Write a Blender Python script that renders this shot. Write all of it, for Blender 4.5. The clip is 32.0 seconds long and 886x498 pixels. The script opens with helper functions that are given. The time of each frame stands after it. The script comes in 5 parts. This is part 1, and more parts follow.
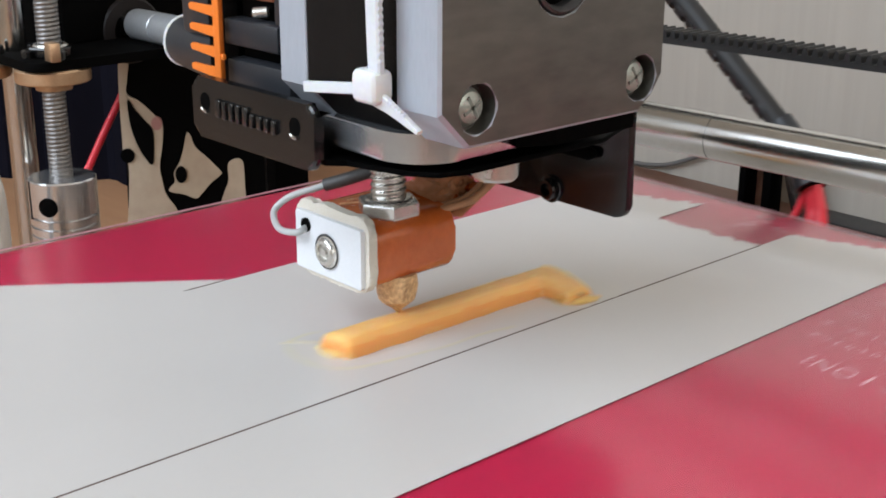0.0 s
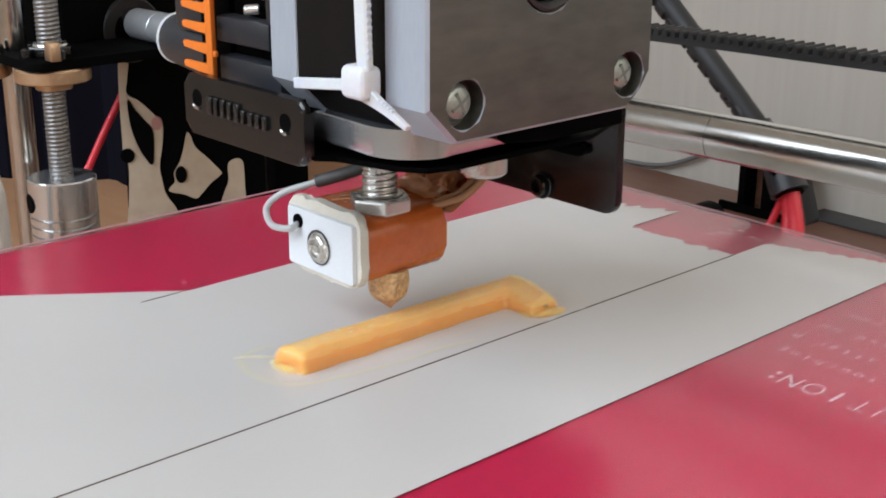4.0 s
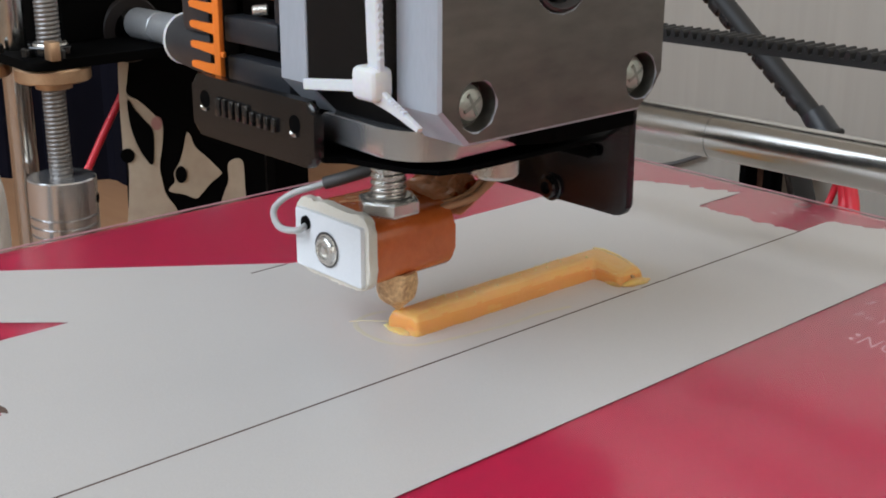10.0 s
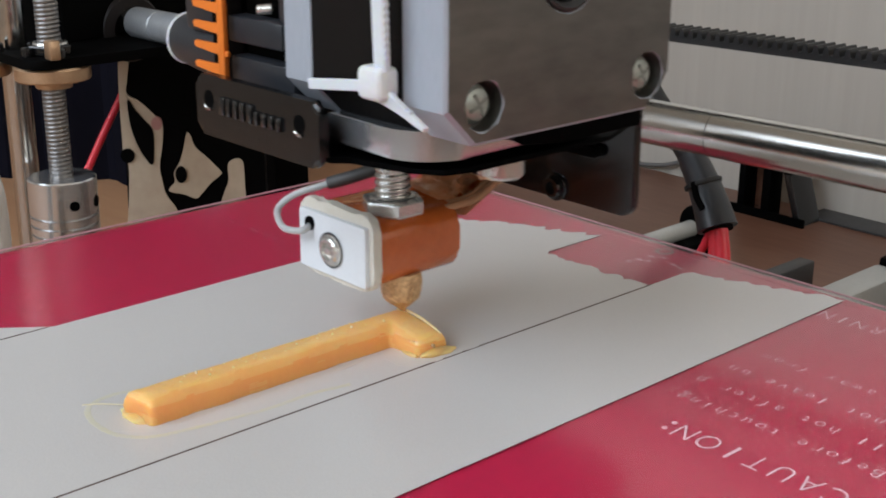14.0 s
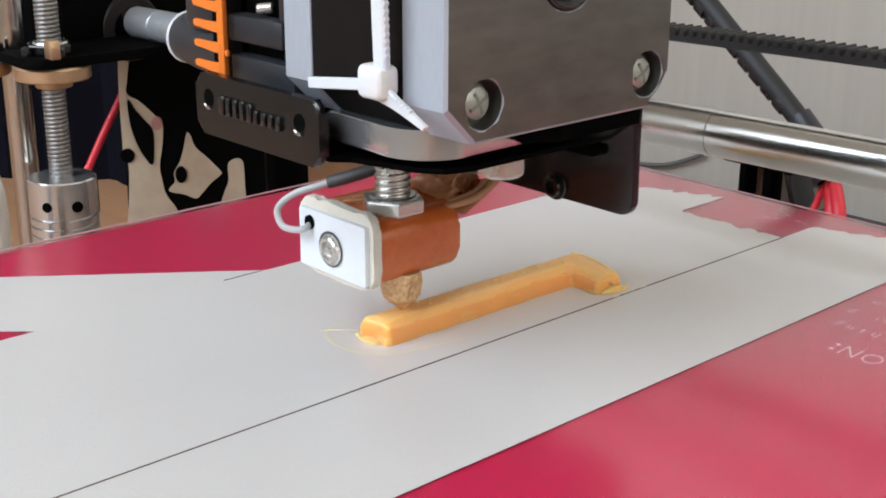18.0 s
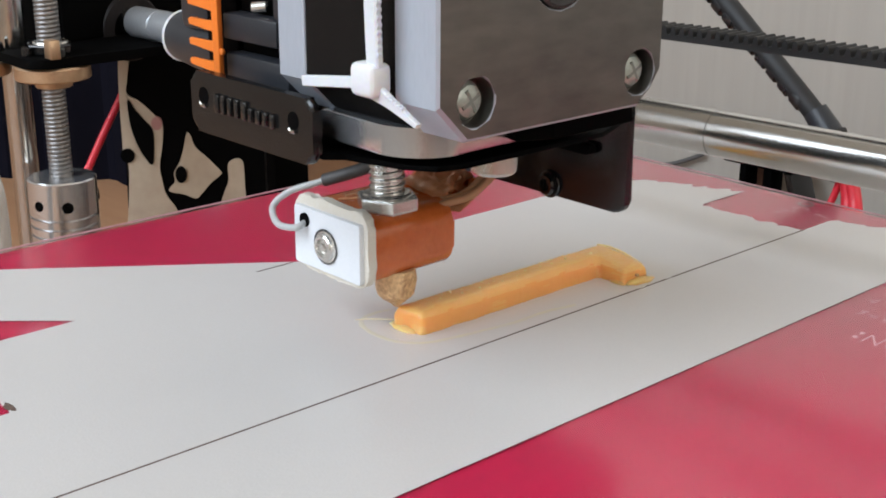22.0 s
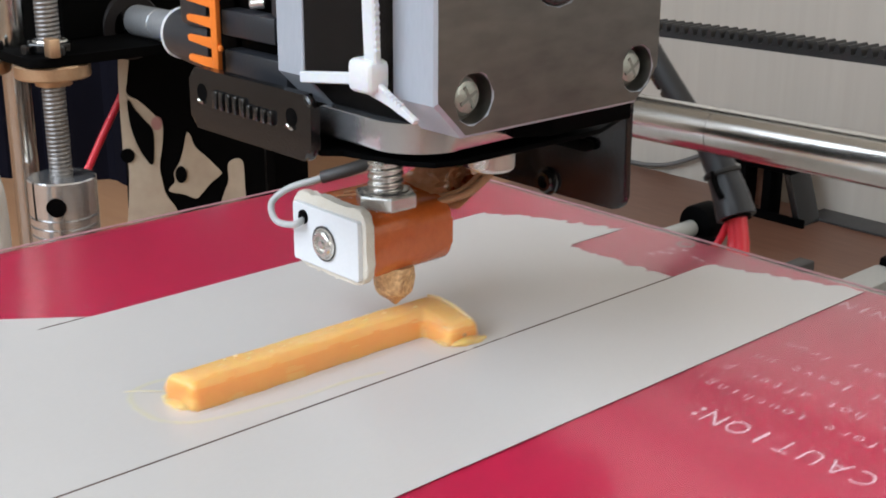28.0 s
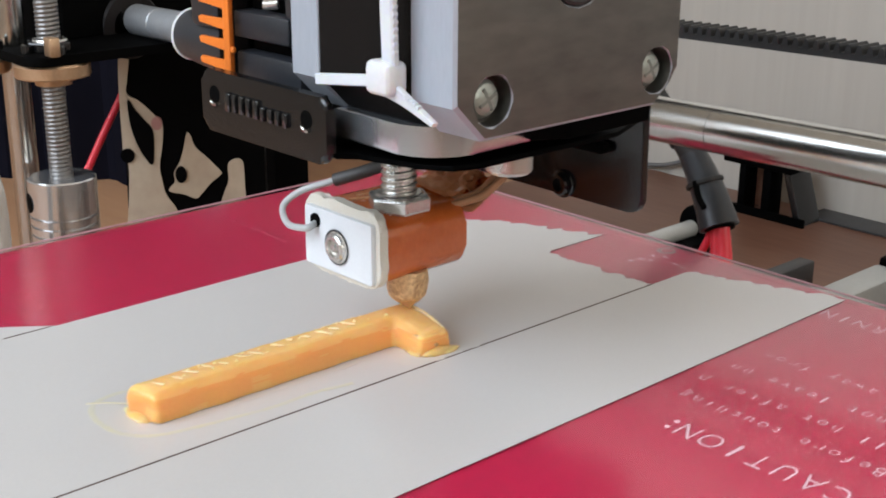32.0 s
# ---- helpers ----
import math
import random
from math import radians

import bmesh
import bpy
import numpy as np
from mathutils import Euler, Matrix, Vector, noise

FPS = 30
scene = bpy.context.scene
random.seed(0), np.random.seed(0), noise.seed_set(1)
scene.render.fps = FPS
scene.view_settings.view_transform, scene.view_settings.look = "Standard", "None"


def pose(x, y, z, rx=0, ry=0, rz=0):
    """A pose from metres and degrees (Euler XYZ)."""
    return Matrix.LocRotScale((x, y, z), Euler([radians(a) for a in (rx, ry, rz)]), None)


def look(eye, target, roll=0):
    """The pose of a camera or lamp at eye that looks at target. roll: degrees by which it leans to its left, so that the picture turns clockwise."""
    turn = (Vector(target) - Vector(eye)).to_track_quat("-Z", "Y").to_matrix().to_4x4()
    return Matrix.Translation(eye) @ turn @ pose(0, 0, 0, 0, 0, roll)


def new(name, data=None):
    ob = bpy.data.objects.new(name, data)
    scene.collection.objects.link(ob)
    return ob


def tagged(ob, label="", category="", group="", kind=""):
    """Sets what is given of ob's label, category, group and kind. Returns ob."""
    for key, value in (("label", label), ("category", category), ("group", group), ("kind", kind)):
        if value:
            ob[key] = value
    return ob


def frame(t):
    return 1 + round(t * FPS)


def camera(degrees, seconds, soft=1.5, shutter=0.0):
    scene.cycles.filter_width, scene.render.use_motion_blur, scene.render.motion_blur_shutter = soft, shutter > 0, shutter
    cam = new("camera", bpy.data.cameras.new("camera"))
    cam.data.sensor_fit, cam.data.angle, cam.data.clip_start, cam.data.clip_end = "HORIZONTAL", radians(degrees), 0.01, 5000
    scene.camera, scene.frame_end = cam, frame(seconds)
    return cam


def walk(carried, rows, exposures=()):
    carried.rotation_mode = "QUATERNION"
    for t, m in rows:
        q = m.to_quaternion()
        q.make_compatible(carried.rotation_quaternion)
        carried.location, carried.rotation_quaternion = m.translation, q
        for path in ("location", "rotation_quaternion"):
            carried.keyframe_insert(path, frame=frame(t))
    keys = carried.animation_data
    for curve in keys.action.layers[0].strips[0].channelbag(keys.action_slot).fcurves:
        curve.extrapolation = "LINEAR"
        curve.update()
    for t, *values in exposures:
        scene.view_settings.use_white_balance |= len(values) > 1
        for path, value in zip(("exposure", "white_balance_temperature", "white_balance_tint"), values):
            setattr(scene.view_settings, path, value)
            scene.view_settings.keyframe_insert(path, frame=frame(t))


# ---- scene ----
from mathutils import geometry

EYE = Vector((0.0, 0.0, 0.081))
YAW, PITCH = radians(137.76), radians(18.498)
AIM = EYE + Vector((math.cos(YAW) * math.cos(PITCH), math.sin(YAW) * math.cos(PITCH), -math.sin(PITCH)))
cam = camera(38.67, 32.0, soft=1.85, shutter=0.25)
STAND = look(EYE, AIM, 0.259)
walk(cam, [(0.0, STAND), (32.0, STAND)], exposures=((0.0, -0.22), (3.0, -0.27), (6.0, -0.33), (9.0, -0.53), (14.0, -0.57), (16.0, -0.15), (17.0, -0.13), (20.0, -0.14), (23.0, -0.24), (28.0, -0.22), (32.0, -0.24)))

# ---- world and light ----
world = bpy.data.worlds.new("sky")
scene.world = world
world.use_nodes = True
wn = world.node_tree.nodes
sky = wn.new("ShaderNodeTexSky")
sky.sky_type, sky.sun_disc = "NISHITA", False
sky.sun_elevation, sky.sun_rotation = radians(35), radians(200)
wn["Background"].inputs[1].default_value = 0.1
world.node_tree.links.new(sky.outputs[0], wn["Background"].inputs[0])


def area(name, eye, target, sx, sy, power, colour):
    lamp = bpy.data.lights.new(name, "AREA")
    lamp.shape, lamp.size, lamp.size_y, lamp.energy, lamp.color = "RECTANGLE", sx, sy, power, colour
    ob = new(name, lamp)
    ob.matrix_world = look(eye, target)
    return ob


# daylight in the window opening of the room
area("window_light", (-0.31, -1.04, 0.88), (-0.15, 0.15, 0.05), 1.42, 1.02, 38.5, (0.79, 0.905, 1.03))
# added fill lamp without a known source, lifts the shade behind the head
area("side_fill_light", (1.66, 0.05, 0.75), (0.0, 0.15, 0.0), 0.9, 1.0, 12, (0.98, 0.945, 0.85))

# ---- materials ----
def material(name, base, rough=0.5, metal=0.0, second=None, scale=40.0, fine=900.0, amount=0.5, bump=0.1, depth=0.0002,
             stretch=(1, 1, 1), coat=0.0, transmission=0.0, subsurface=0.0, rough_var=0.1, ior=1.45, by_object=0.0, gloss=0.5):
    """A surface with colour and relief at two scales. scale and fine: noise per metre."""
    m = bpy.data.materials.new(name)
    m.use_nodes = True
    nt = m.node_tree
    n, l = nt.nodes, nt.links
    p = n["Principled BSDF"]
    co = n.new("ShaderNodeTexCoord")
    mp = n.new("ShaderNodeMapping")
    mp.inputs["Scale"].default_value = stretch
    l.new(co.outputs["Object"], mp.inputs["Vector"])
    big, small = n.new("ShaderNodeTexNoise"), n.new("ShaderNodeTexNoise")
    for t, s in ((big, scale), (small, fine)):
        t.inputs["Scale"].default_value, t.inputs["Detail"].default_value = s, 4.0
        l.new(mp.outputs[0], t.inputs["Vector"])
    add = n.new("ShaderNodeMath")
    add.operation = "ADD"
    half = n.new("ShaderNodeMath")
    half.operation = "MULTIPLY"
    half.inputs[1].default_value = 0.5
    l.new(big.outputs[0], add.inputs[0])
    l.new(small.outputs[0], add.inputs[1])
    l.new(add.outputs[0], half.inputs[0])
    ramp = n.new("ShaderNodeMapRange")
    ramp.inputs[1].default_value, ramp.inputs[2].default_value = 0.5 - 0.25 / max(amount, 0.05) * 0.5, 0.5 + 0.25 / max(amount, 0.05) * 0.5
    l.new(half.outputs[0], ramp.inputs[0])
    mix = n.new("ShaderNodeMix")
    mix.data_type = "RGBA"
    second = second or [c * 0.8 for c in base]
    mix.inputs[6].default_value, mix.inputs[7].default_value = (*base, 1), (*second, 1)
    l.new(ramp.outputs[0], mix.inputs[0])
    out = mix.outputs[2]
    if by_object:
        info, hsv, span = n.new("ShaderNodeObjectInfo"), n.new("ShaderNodeHueSaturation"), n.new("ShaderNodeMapRange")
        span.inputs[3].default_value, span.inputs[4].default_value = 1 - by_object, 1 + by_object
        l.new(info.outputs["Random"], span.inputs[0])
        l.new(span.outputs[0], hsv.inputs["Value"])
        l.new(out, hsv.inputs["Color"])
        out = hsv.outputs[0]
    l.new(out, p.inputs["Base Color"])
    rr = n.new("ShaderNodeMapRange")
    rr.inputs[3].default_value, rr.inputs[4].default_value = max(0.0, rough - rough_var * 0.5), min(1.0, rough + rough_var * 0.5)
    l.new(big.outputs[0], rr.inputs[0])
    l.new(rr.outputs[0], p.inputs["Roughness"])
    p.inputs["Metallic"].default_value = metal
    p.inputs["Coat Weight"].default_value = coat
    p.inputs["Coat Roughness"].default_value = 0.04
    p.inputs["Transmission Weight"].default_value = transmission
    p.inputs["IOR"].default_value = ior
    p.inputs["Specular IOR Level"].default_value = gloss
    if subsurface:
        p.inputs["Subsurface Weight"].default_value = subsurface
        p.inputs["Subsurface Radius"].default_value = (1.0, 0.55, 0.15)
        p.inputs["Subsurface Scale"].default_value = 0.006
    if bump:
        b = n.new("ShaderNodeBump")
        b.inputs["Strength"].default_value, b.inputs["Distance"].default_value = bump, depth
        l.new(small.outputs[0], b.inputs["Height"])
        l.new(b.outputs[0], p.inputs["Normal"])
    return m


TAPE = material("masking_tape", (0.615, 0.59, 0.575), 0.37, second=(0.56, 0.533, 0.512), scale=22, fine=2500, amount=0.45, bump=0.3, depth=0.00012, gloss=1.0)
SKIRT = material("faint_yellow_skirt", (0.64, 0.60, 0.44), 0.4, second=(0.60, 0.575, 0.525), scale=260, fine=1800, amount=0.9, bump=0.2, gloss=0.9)
RESIDUE_GLOW = material("yellow_residue_glow", (0.595, 0.56, 0.515), 0.38, second=(0.595, 0.57, 0.55), scale=160, fine=2500, amount=0.8, bump=0.3, depth=0.00012, gloss=1.0)
BOARD = material("red_board", (0.37, 0.002, 0.036), 0.43, second=(0.30, 0.002, 0.03), scale=25, fine=600, bump=0.0, gloss=0.75)
GLASS = material("bed_glass", (0.98, 0.97, 0.97), 0.135, transmission=1.0, second=(0.97, 0.95, 0.95), bump=0.0, rough_var=0.03, ior=1.18)
GROUND_GLASS = material("ground_glass_edge", (0.62, 0.36, 0.40), 0.4, transmission=0.5, second=(0.55, 0.28, 0.32), scale=120, fine=1500, bump=0.1)
SILK = material("white_silkscreen", (0.64, 0.46, 0.48), 0.5, second=(0.54, 0.34, 0.37), fine=1800)
RIM_TINT = material("glass_rim_tint", (0.42, 0.05, 0.09), 0.5, second=(0.34, 0.02, 0.05), scale=200, fine=1500)
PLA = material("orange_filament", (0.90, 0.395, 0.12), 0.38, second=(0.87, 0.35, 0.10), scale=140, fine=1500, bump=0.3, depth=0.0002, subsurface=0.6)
# paler tones of the same plastic for upward faces: light put into the colour
PLA_TOP = material("lit_filament", (0.91, 0.555, 0.215), 0.3, second=(0.90, 0.48, 0.165), scale=260, fine=900, amount=0.6, bump=0.35, depth=0.0004, subsurface=0.5)
PLA_SHOULDER = material("half_lit_filament", (0.905, 0.49, 0.175), 0.34, second=(0.88, 0.43, 0.14), scale=180, fine=1200, amount=0.6, bump=0.2, depth=0.0002, subsurface=0.55)
BRIM = material("pale_brim_plastic", (0.66, 0.58, 0.36), 0.5, second=(0.60, 0.55, 0.44), scale=160, fine=1800)
PLA_THIN = material("thin_filament", (0.95, 0.74, 0.30), 0.3, second=(0.88, 0.70, 0.34), scale=160, fine=1800, bump=0.2, subsurface=0.4)
# paler than the part: glints on the plastic put into the colour
STROKE = material("pale_glint_filament", (0.98, 0.80, 0.46), 0.2, second=(0.95, 0.70, 0.34), scale=160, fine=1800, bump=0.1, subsurface=0.3)
ROD_SLEEVE = material("lit_pale_steel", (0.62, 0.63, 0.65), 0.36, 0.55, second=(0.45, 0.46, 0.47), scale=90, fine=1500, bump=0.1, stretch=(2.5, 1, 1))
# motor aluminium in a shaded and a lit tone: light put into the colour
ALU_FACE = material("shaded_motor_cover", (0.25, 0.24, 0.225), 0.36, 0.95, second=(0.13, 0.125, 0.12), amount=0.6, scale=60, fine=420, bump=0.05, stretch=(1, 0.35, 1), rough_var=0.25)
ALU_SIDE = material("lit_motor_flange", (0.42, 0.45, 0.50), 0.5, 0.3, second=(0.36, 0.385, 0.43), scale=60, fine=2800, bump=0.15, stretch=(1, 1, 0.2))
ALU_POLISHED = material("satin_aluminium", (0.66, 0.68, 0.71), 0.19, 0.88, second=(0.56, 0.58, 0.61), scale=60, fine=2600, bump=0.08, stretch=(3, 3, 0.2), rough_var=0.12)
STEEL = material("polished_steel", (0.56, 0.545, 0.52), 0.22, 1.0, second=(0.46, 0.445, 0.42), scale=60, fine=900, bump=0.05, rough_var=0.16)
GALVANISED = material("grey_threaded_steel", (0.27, 0.26, 0.25), 0.45, 0.85, second=(0.18, 0.17, 0.165), scale=120, fine=2000, bump=0.1)
ZINC = material("zinc_plated_steel", (0.68, 0.66, 0.62), 0.26, 0.8, second=(0.52, 0.50, 0.46), scale=200, fine=2500, bump=0.1)
PALE_ZINC = material("passivated_zinc", (0.50, 0.54, 0.50), 0.34, 0.45, second=(0.30, 0.33, 0.30), scale=300, fine=2500, bump=0.15)
COUPLER_ALU = material("turned_aluminium", (0.74, 0.74, 0.75), 0.2, 0.9, second=(0.6, 0.6, 0.61), scale=60, fine=2600, bump=0.1, stretch=(0.2, 0.2, 3))
RAISED_GLOSS = material("glossy_black_paint", (0.012, 0.012, 0.012), 0.13, second=(0.010, 0.009, 0.009), scale=200, fine=2500, bump=0.3, gloss=0.7)
DARK_SATIN = material("satin_black_steel", (0.006, 0.006, 0.008), 0.17, second=(0.009, 0.009, 0.010), scale=60, fine=2200, bump=0.1, gloss=0.6)
SLOT_GREY = material("grey_slot", (0.26, 0.28, 0.26), 0.5, 0.3, second=(0.20, 0.22, 0.20), scale=300)
SLEEVE = material("grey_heat_shrink", (0.085, 0.08, 0.078), 0.45, second=(0.05, 0.048, 0.046), scale=200, fine=1500, bump=0.1)
BRASS = material("dull_brass", (0.66, 0.45, 0.29), 0.42, 0.9, second=(0.54, 0.35, 0.21), scale=120, fine=1500, bump=0.1)
BLACK = material("black_plastic", (0.0012, 0.0011, 0.0012), 0.55, second=(0.0009, 0.0009, 0.0009), scale=80, fine=2200, bump=0.12, gloss=0.03)
BLACK_STEEL = material("black_painted_steel", (0.005, 0.005, 0.0055), 0.17, second=(0.010, 0.0095, 0.0095), scale=80, fine=2500, bump=0.15, gloss=0.7)
CABLE_WRAP = material("glossy_spiral_wrap", (0.016, 0.016, 0.018), 0.28, second=(0.010, 0.010, 0.011), scale=150, fine=1500, bump=0.1, gloss=0.7)
LAMINATION = material("dark_motor_lamination", (0.007, 0.006, 0.0055), 0.42, second=(0.013, 0.011, 0.010), scale=50, fine=2600, bump=0.3, stretch=(4, 1, 0.2), gloss=0.06)
GREY_PLASTIC = material("dark_grey_plastic", (0.024, 0.026, 0.031), 0.38, second=(0.017, 0.018, 0.021), scale=70, fine=2000, bump=0.1)
ORANGE = material("orange_plastic", (0.80, 0.20, 0.025), 0.42, second=(0.72, 0.17, 0.02), scale=90, fine=1500, bump=0.1)
KAPTON = material("amber_polyimide_tape", (0.56, 0.135, 0.03), 0.24, second=(0.42, 0.085, 0.018), scale=90, fine=700, bump=0.2, depth=0.0005, coat=0.5, rough_var=0.2, subsurface=0.15)
KAPTON_THIN = material("thin_amber_tape", (0.92, 0.52, 0.30), 0.25, second=(0.72, 0.32, 0.14), scale=160, fine=900, amount=0.7, bump=0.3, depth=0.0004, transmission=0.3)
COTTON = material("ceramic_insulation", (0.66, 0.63, 0.57), 0.85, second=(0.60, 0.53, 0.43), scale=220, fine=2200, bump=0.5, depth=0.0004)
WHITE_PLATE = material("white_block_face", (0.70, 0.71, 0.73), 0.4, second=(0.64, 0.65, 0.67), scale=70, fine=1800, bump=0.06)
NYLON = material("white_nylon", (0.70, 0.70, 0.71), 0.4, second=(0.62, 0.62, 0.63), scale=150, fine=1500, bump=0.08, subsurface=0.2)
CHARRED = material("scorched_brass", (0.82, 0.54, 0.28), 0.42, 0.15, second=(0.36, 0.18, 0.08), scale=240, fine=1500, amount=0.9, bump=0.6, depth=0.0005)
CLAMP = material("dark_brown_plastic", (0.012, 0.008, 0.008), 0.5, second=(0.008, 0.006, 0.006), scale=80, fine=1500, bump=0.1, gloss=0.3)
RUBBER = material("black_rubber", (0.011, 0.010, 0.010), 0.6, second=(0.016, 0.015, 0.015), scale=150, fine=2000, bump=0.15)
WALL_SHADOW = material("wall_shadow_grey", (0.13, 0.12, 0.115), 0.5, second=(0.10, 0.095, 0.09), scale=150)
RED_WIRE = material("red_wire_sheath", (0.72, 0.03, 0.06), 0.35, second=(0.62, 0.028, 0.036), scale=100, fine=1200, bump=0.08)
TABLE_WOOD = material("brown_table_veneer", (0.46, 0.26, 0.145), 0.45, second=(0.36, 0.18, 0.095), scale=12, fine=160, stretch=(0.15, 1, 1), bump=0.1)
WALL = material("pale_wood_panel", (0.44, 0.395, 0.345), 0.6, second=(0.36, 0.32, 0.275), amount=0.4, scale=12, fine=160, stretch=(1.6, 1.6, 0.06), bump=0.1)
# unseen walls and ceiling, toned warm to tint and fill the shade
PLASTER = material("painted_plaster", (0.82, 0.75, 0.66), 0.85, second=(0.77, 0.70, 0.61), scale=3, fine=80, bump=0.1)
CREAM_PAINT = material("cream_wall_paint", (0.82, 0.76, 0.68), 0.85, second=(0.77, 0.71, 0.63), scale=3, fine=80, bump=0.1)
GREY_PAINT = material("grey_wall_paint", (0.44, 0.385, 0.33), 0.8, second=(0.39, 0.335, 0.285), scale=3, fine=80, bump=0.1)
DARK_BROWN = material("dark_red_brown", (0.19, 0.095, 0.06), 0.4, second=(0.13, 0.05, 0.03), scale=14, fine=300, amount=0.7, stretch=(0.2, 1, 1), bump=0.1)
FADED = material("faded_print", (0.44, 0.10, 0.14), 0.5, second=(0.36, 0.03, 0.07), scale=300, fine=1800)
NAVY = material("navy_cloth", (0.0045, 0.004, 0.009), 0.85, second=(0.003, 0.003, 0.006), scale=30, fine=900, bump=0.2, gloss=0.1)
FLOOR_WOOD = material("floor_laminate", (0.32, 0.22, 0.14), 0.5, second=(0.26, 0.17, 0.10), scale=5, fine=70, stretch=(0.2, 1, 1), bump=0.1)
DARK_IRON = material("dark_grey_steel", (0.06, 0.058, 0.058), 0.5, 0.3, second=(0.045, 0.042, 0.042), scale=40, fine=900, bump=0.1)
PALE_BAR = material("pale_grey_bar", (0.52, 0.52, 0.50), 0.4, 0.4, second=(0.44, 0.44, 0.42), scale=50, fine=900, bump=0.06)
COW_CREAM = material("cream_paint", (0.52, 0.44, 0.335), 0.55, second=(0.40, 0.30, 0.22), amount=0.6, scale=50, fine=170, bump=0.15)
COW_PINK = material("dusty_pink_paint", (0.42, 0.22, 0.20), 0.55, second=(0.34, 0.16, 0.14), scale=60, fine=700, bump=0.15)
COW_BLACK = material("matt_black_paint", (0.0014, 0.0013, 0.0013), 0.7, second=(0.0022, 0.002, 0.002), scale=60, fine=900, bump=0.12, gloss=0.04)
MILKY = material("milky_tube", (0.80, 0.81, 0.80), 0.25, transmission=0.15, second=(0.74, 0.75, 0.74), bump=0.05)
CLEAR = material("frosted_tube", (0.62, 0.63, 0.62), 0.3, transmission=0.3, second=(0.52, 0.53, 0.52), bump=0.05)


# ---- mesh helpers: all places in metres of the plan ----
ORIGIN = {}


def thing(name, at, label, category, group=""):
    ob = new(name)
    ob.empty_display_size = 0.005
    ob.location = at
    ORIGIN[ob.name] = Vector(at)
    return tagged(ob, label, category, group)


def part(name, bm, material_, parent, label="", smooth=25):
    me = bpy.data.meshes.new(name)
    origin = ORIGIN[parent.name] if parent else Vector((0, 0, 0))
    bmesh.ops.translate(bm, verts=bm.verts, vec=-origin)
    bmesh.ops.recalc_face_normals(bm, faces=bm.faces)
    if smooth:
        for f in bm.faces:
            f.smooth = True
        for e in bm.edges:
            e.smooth = len(e.link_faces) == 2 and e.calc_face_angle(0) < radians(smooth)
    bm.to_mesh(me)
    bm.free()
    for m in material_ if isinstance(material_, (list, tuple)) else (material_,):
        me.materials.append(m)
    ob = new(name, me)
    ob.parent = parent
    ORIGIN[ob.name] = origin
    if label:
        tagged(ob, label)
    return ob


def box(x0, x1, y0, y1, z0, z1, bevel=0.0, bm=None, seg=2):
    bm = bm or bmesh.new()
    r = bmesh.ops.create_cube(bm, size=1)
    vs = r["verts"]
    for v in vs:
        v.co = ((x0 + x1) / 2 + v.co.x * (x1 - x0), (y0 + y1) / 2 + v.co.y * (y1 - y0), (z0 + z1) / 2 + v.co.z * (z1 - z0))
    if bevel:
        es = list({e for v in vs for e in v.link_edges})
        bmesh.ops.bevel(bm, geom=es, offset=bevel, segments=seg, affect="EDGES", profile=0.5)
    return bm


def prism(points, axis, lo, hi, bevel=0.0, bm=None, seg=2):
    """A flat outline drawn out along x, y or z. The outline gives the two other axes in the order of the alphabet."""
    bm = bm or bmesh.new()
    i = "xyz".index(axis)

    def put(p, d):
        c = list(p)
        c.insert(i, d)
        return bm.verts.new(c)
    a, b = [put(p, lo) for p in points], [put(p, hi) for p in points]
    fs = [bm.faces.new(a), bm.faces.new(b)]
    k = len(points)
    for j in range(k):
        fs.append(bm.faces.new((a[j], a[(j + 1) % k], b[(j + 1) % k], b[j])))
    if bevel:
        es = list({e for f in fs[:2] for e in f.edges})
        bmesh.ops.bevel(bm, geom=es, offset=bevel, segments=seg, affect="EDGES", profile=0.5)
    return bm


def rounded(u0, u1, v0, v1, r, k=5, corners=(1, 1, 1, 1)):
    """A rectangle's outline with round corners: low-low, high-low, high-high, low-high."""
    out = []
    for (cu, cv, a0), on in zip(((u0, v0, 180), (u1, v0, 270), (u1, v1, 0), (u0, v1, 90)), corners):
        if not on:
            out.append((cu, cv))
            continue
        mu, mv = cu + (r if cu == u0 else -r), cv + (r if cv == v0 else -r)
        for j in range(k + 1):
            a = radians(a0 + 90 * j / k)
            out.append((mu + r * math.cos(a), mv + r * math.sin(a)))
    return out


def rod(p0, p1, r, seg=24, bevel=0.0, bm=None, r1=None):
    seg = seg if seg == 6 else max(seg, 16)
    bm = bm or bmesh.new()
    p0, p1 = Vector(p0), Vector(p1)
    d = p1 - p0
    m = Matrix.Translation((p0 + p1) / 2) @ d.to_track_quat("Z", "Y").to_matrix().to_4x4()
    g = bmesh.ops.create_cone(bm, cap_ends=True, segments=seg, radius1=r, radius2=r if r1 is None else r1, depth=d.length, matrix=m)
    if bevel:
        caps = [f for f in {f for v in g["verts"] for f in v.link_faces} if len(f.verts) == seg]
        bmesh.ops.bevel(bm, geom=list({e for f in caps for e in f.edges}), offset=bevel, segments=2, affect="EDGES", profile=0.5)
    return bm


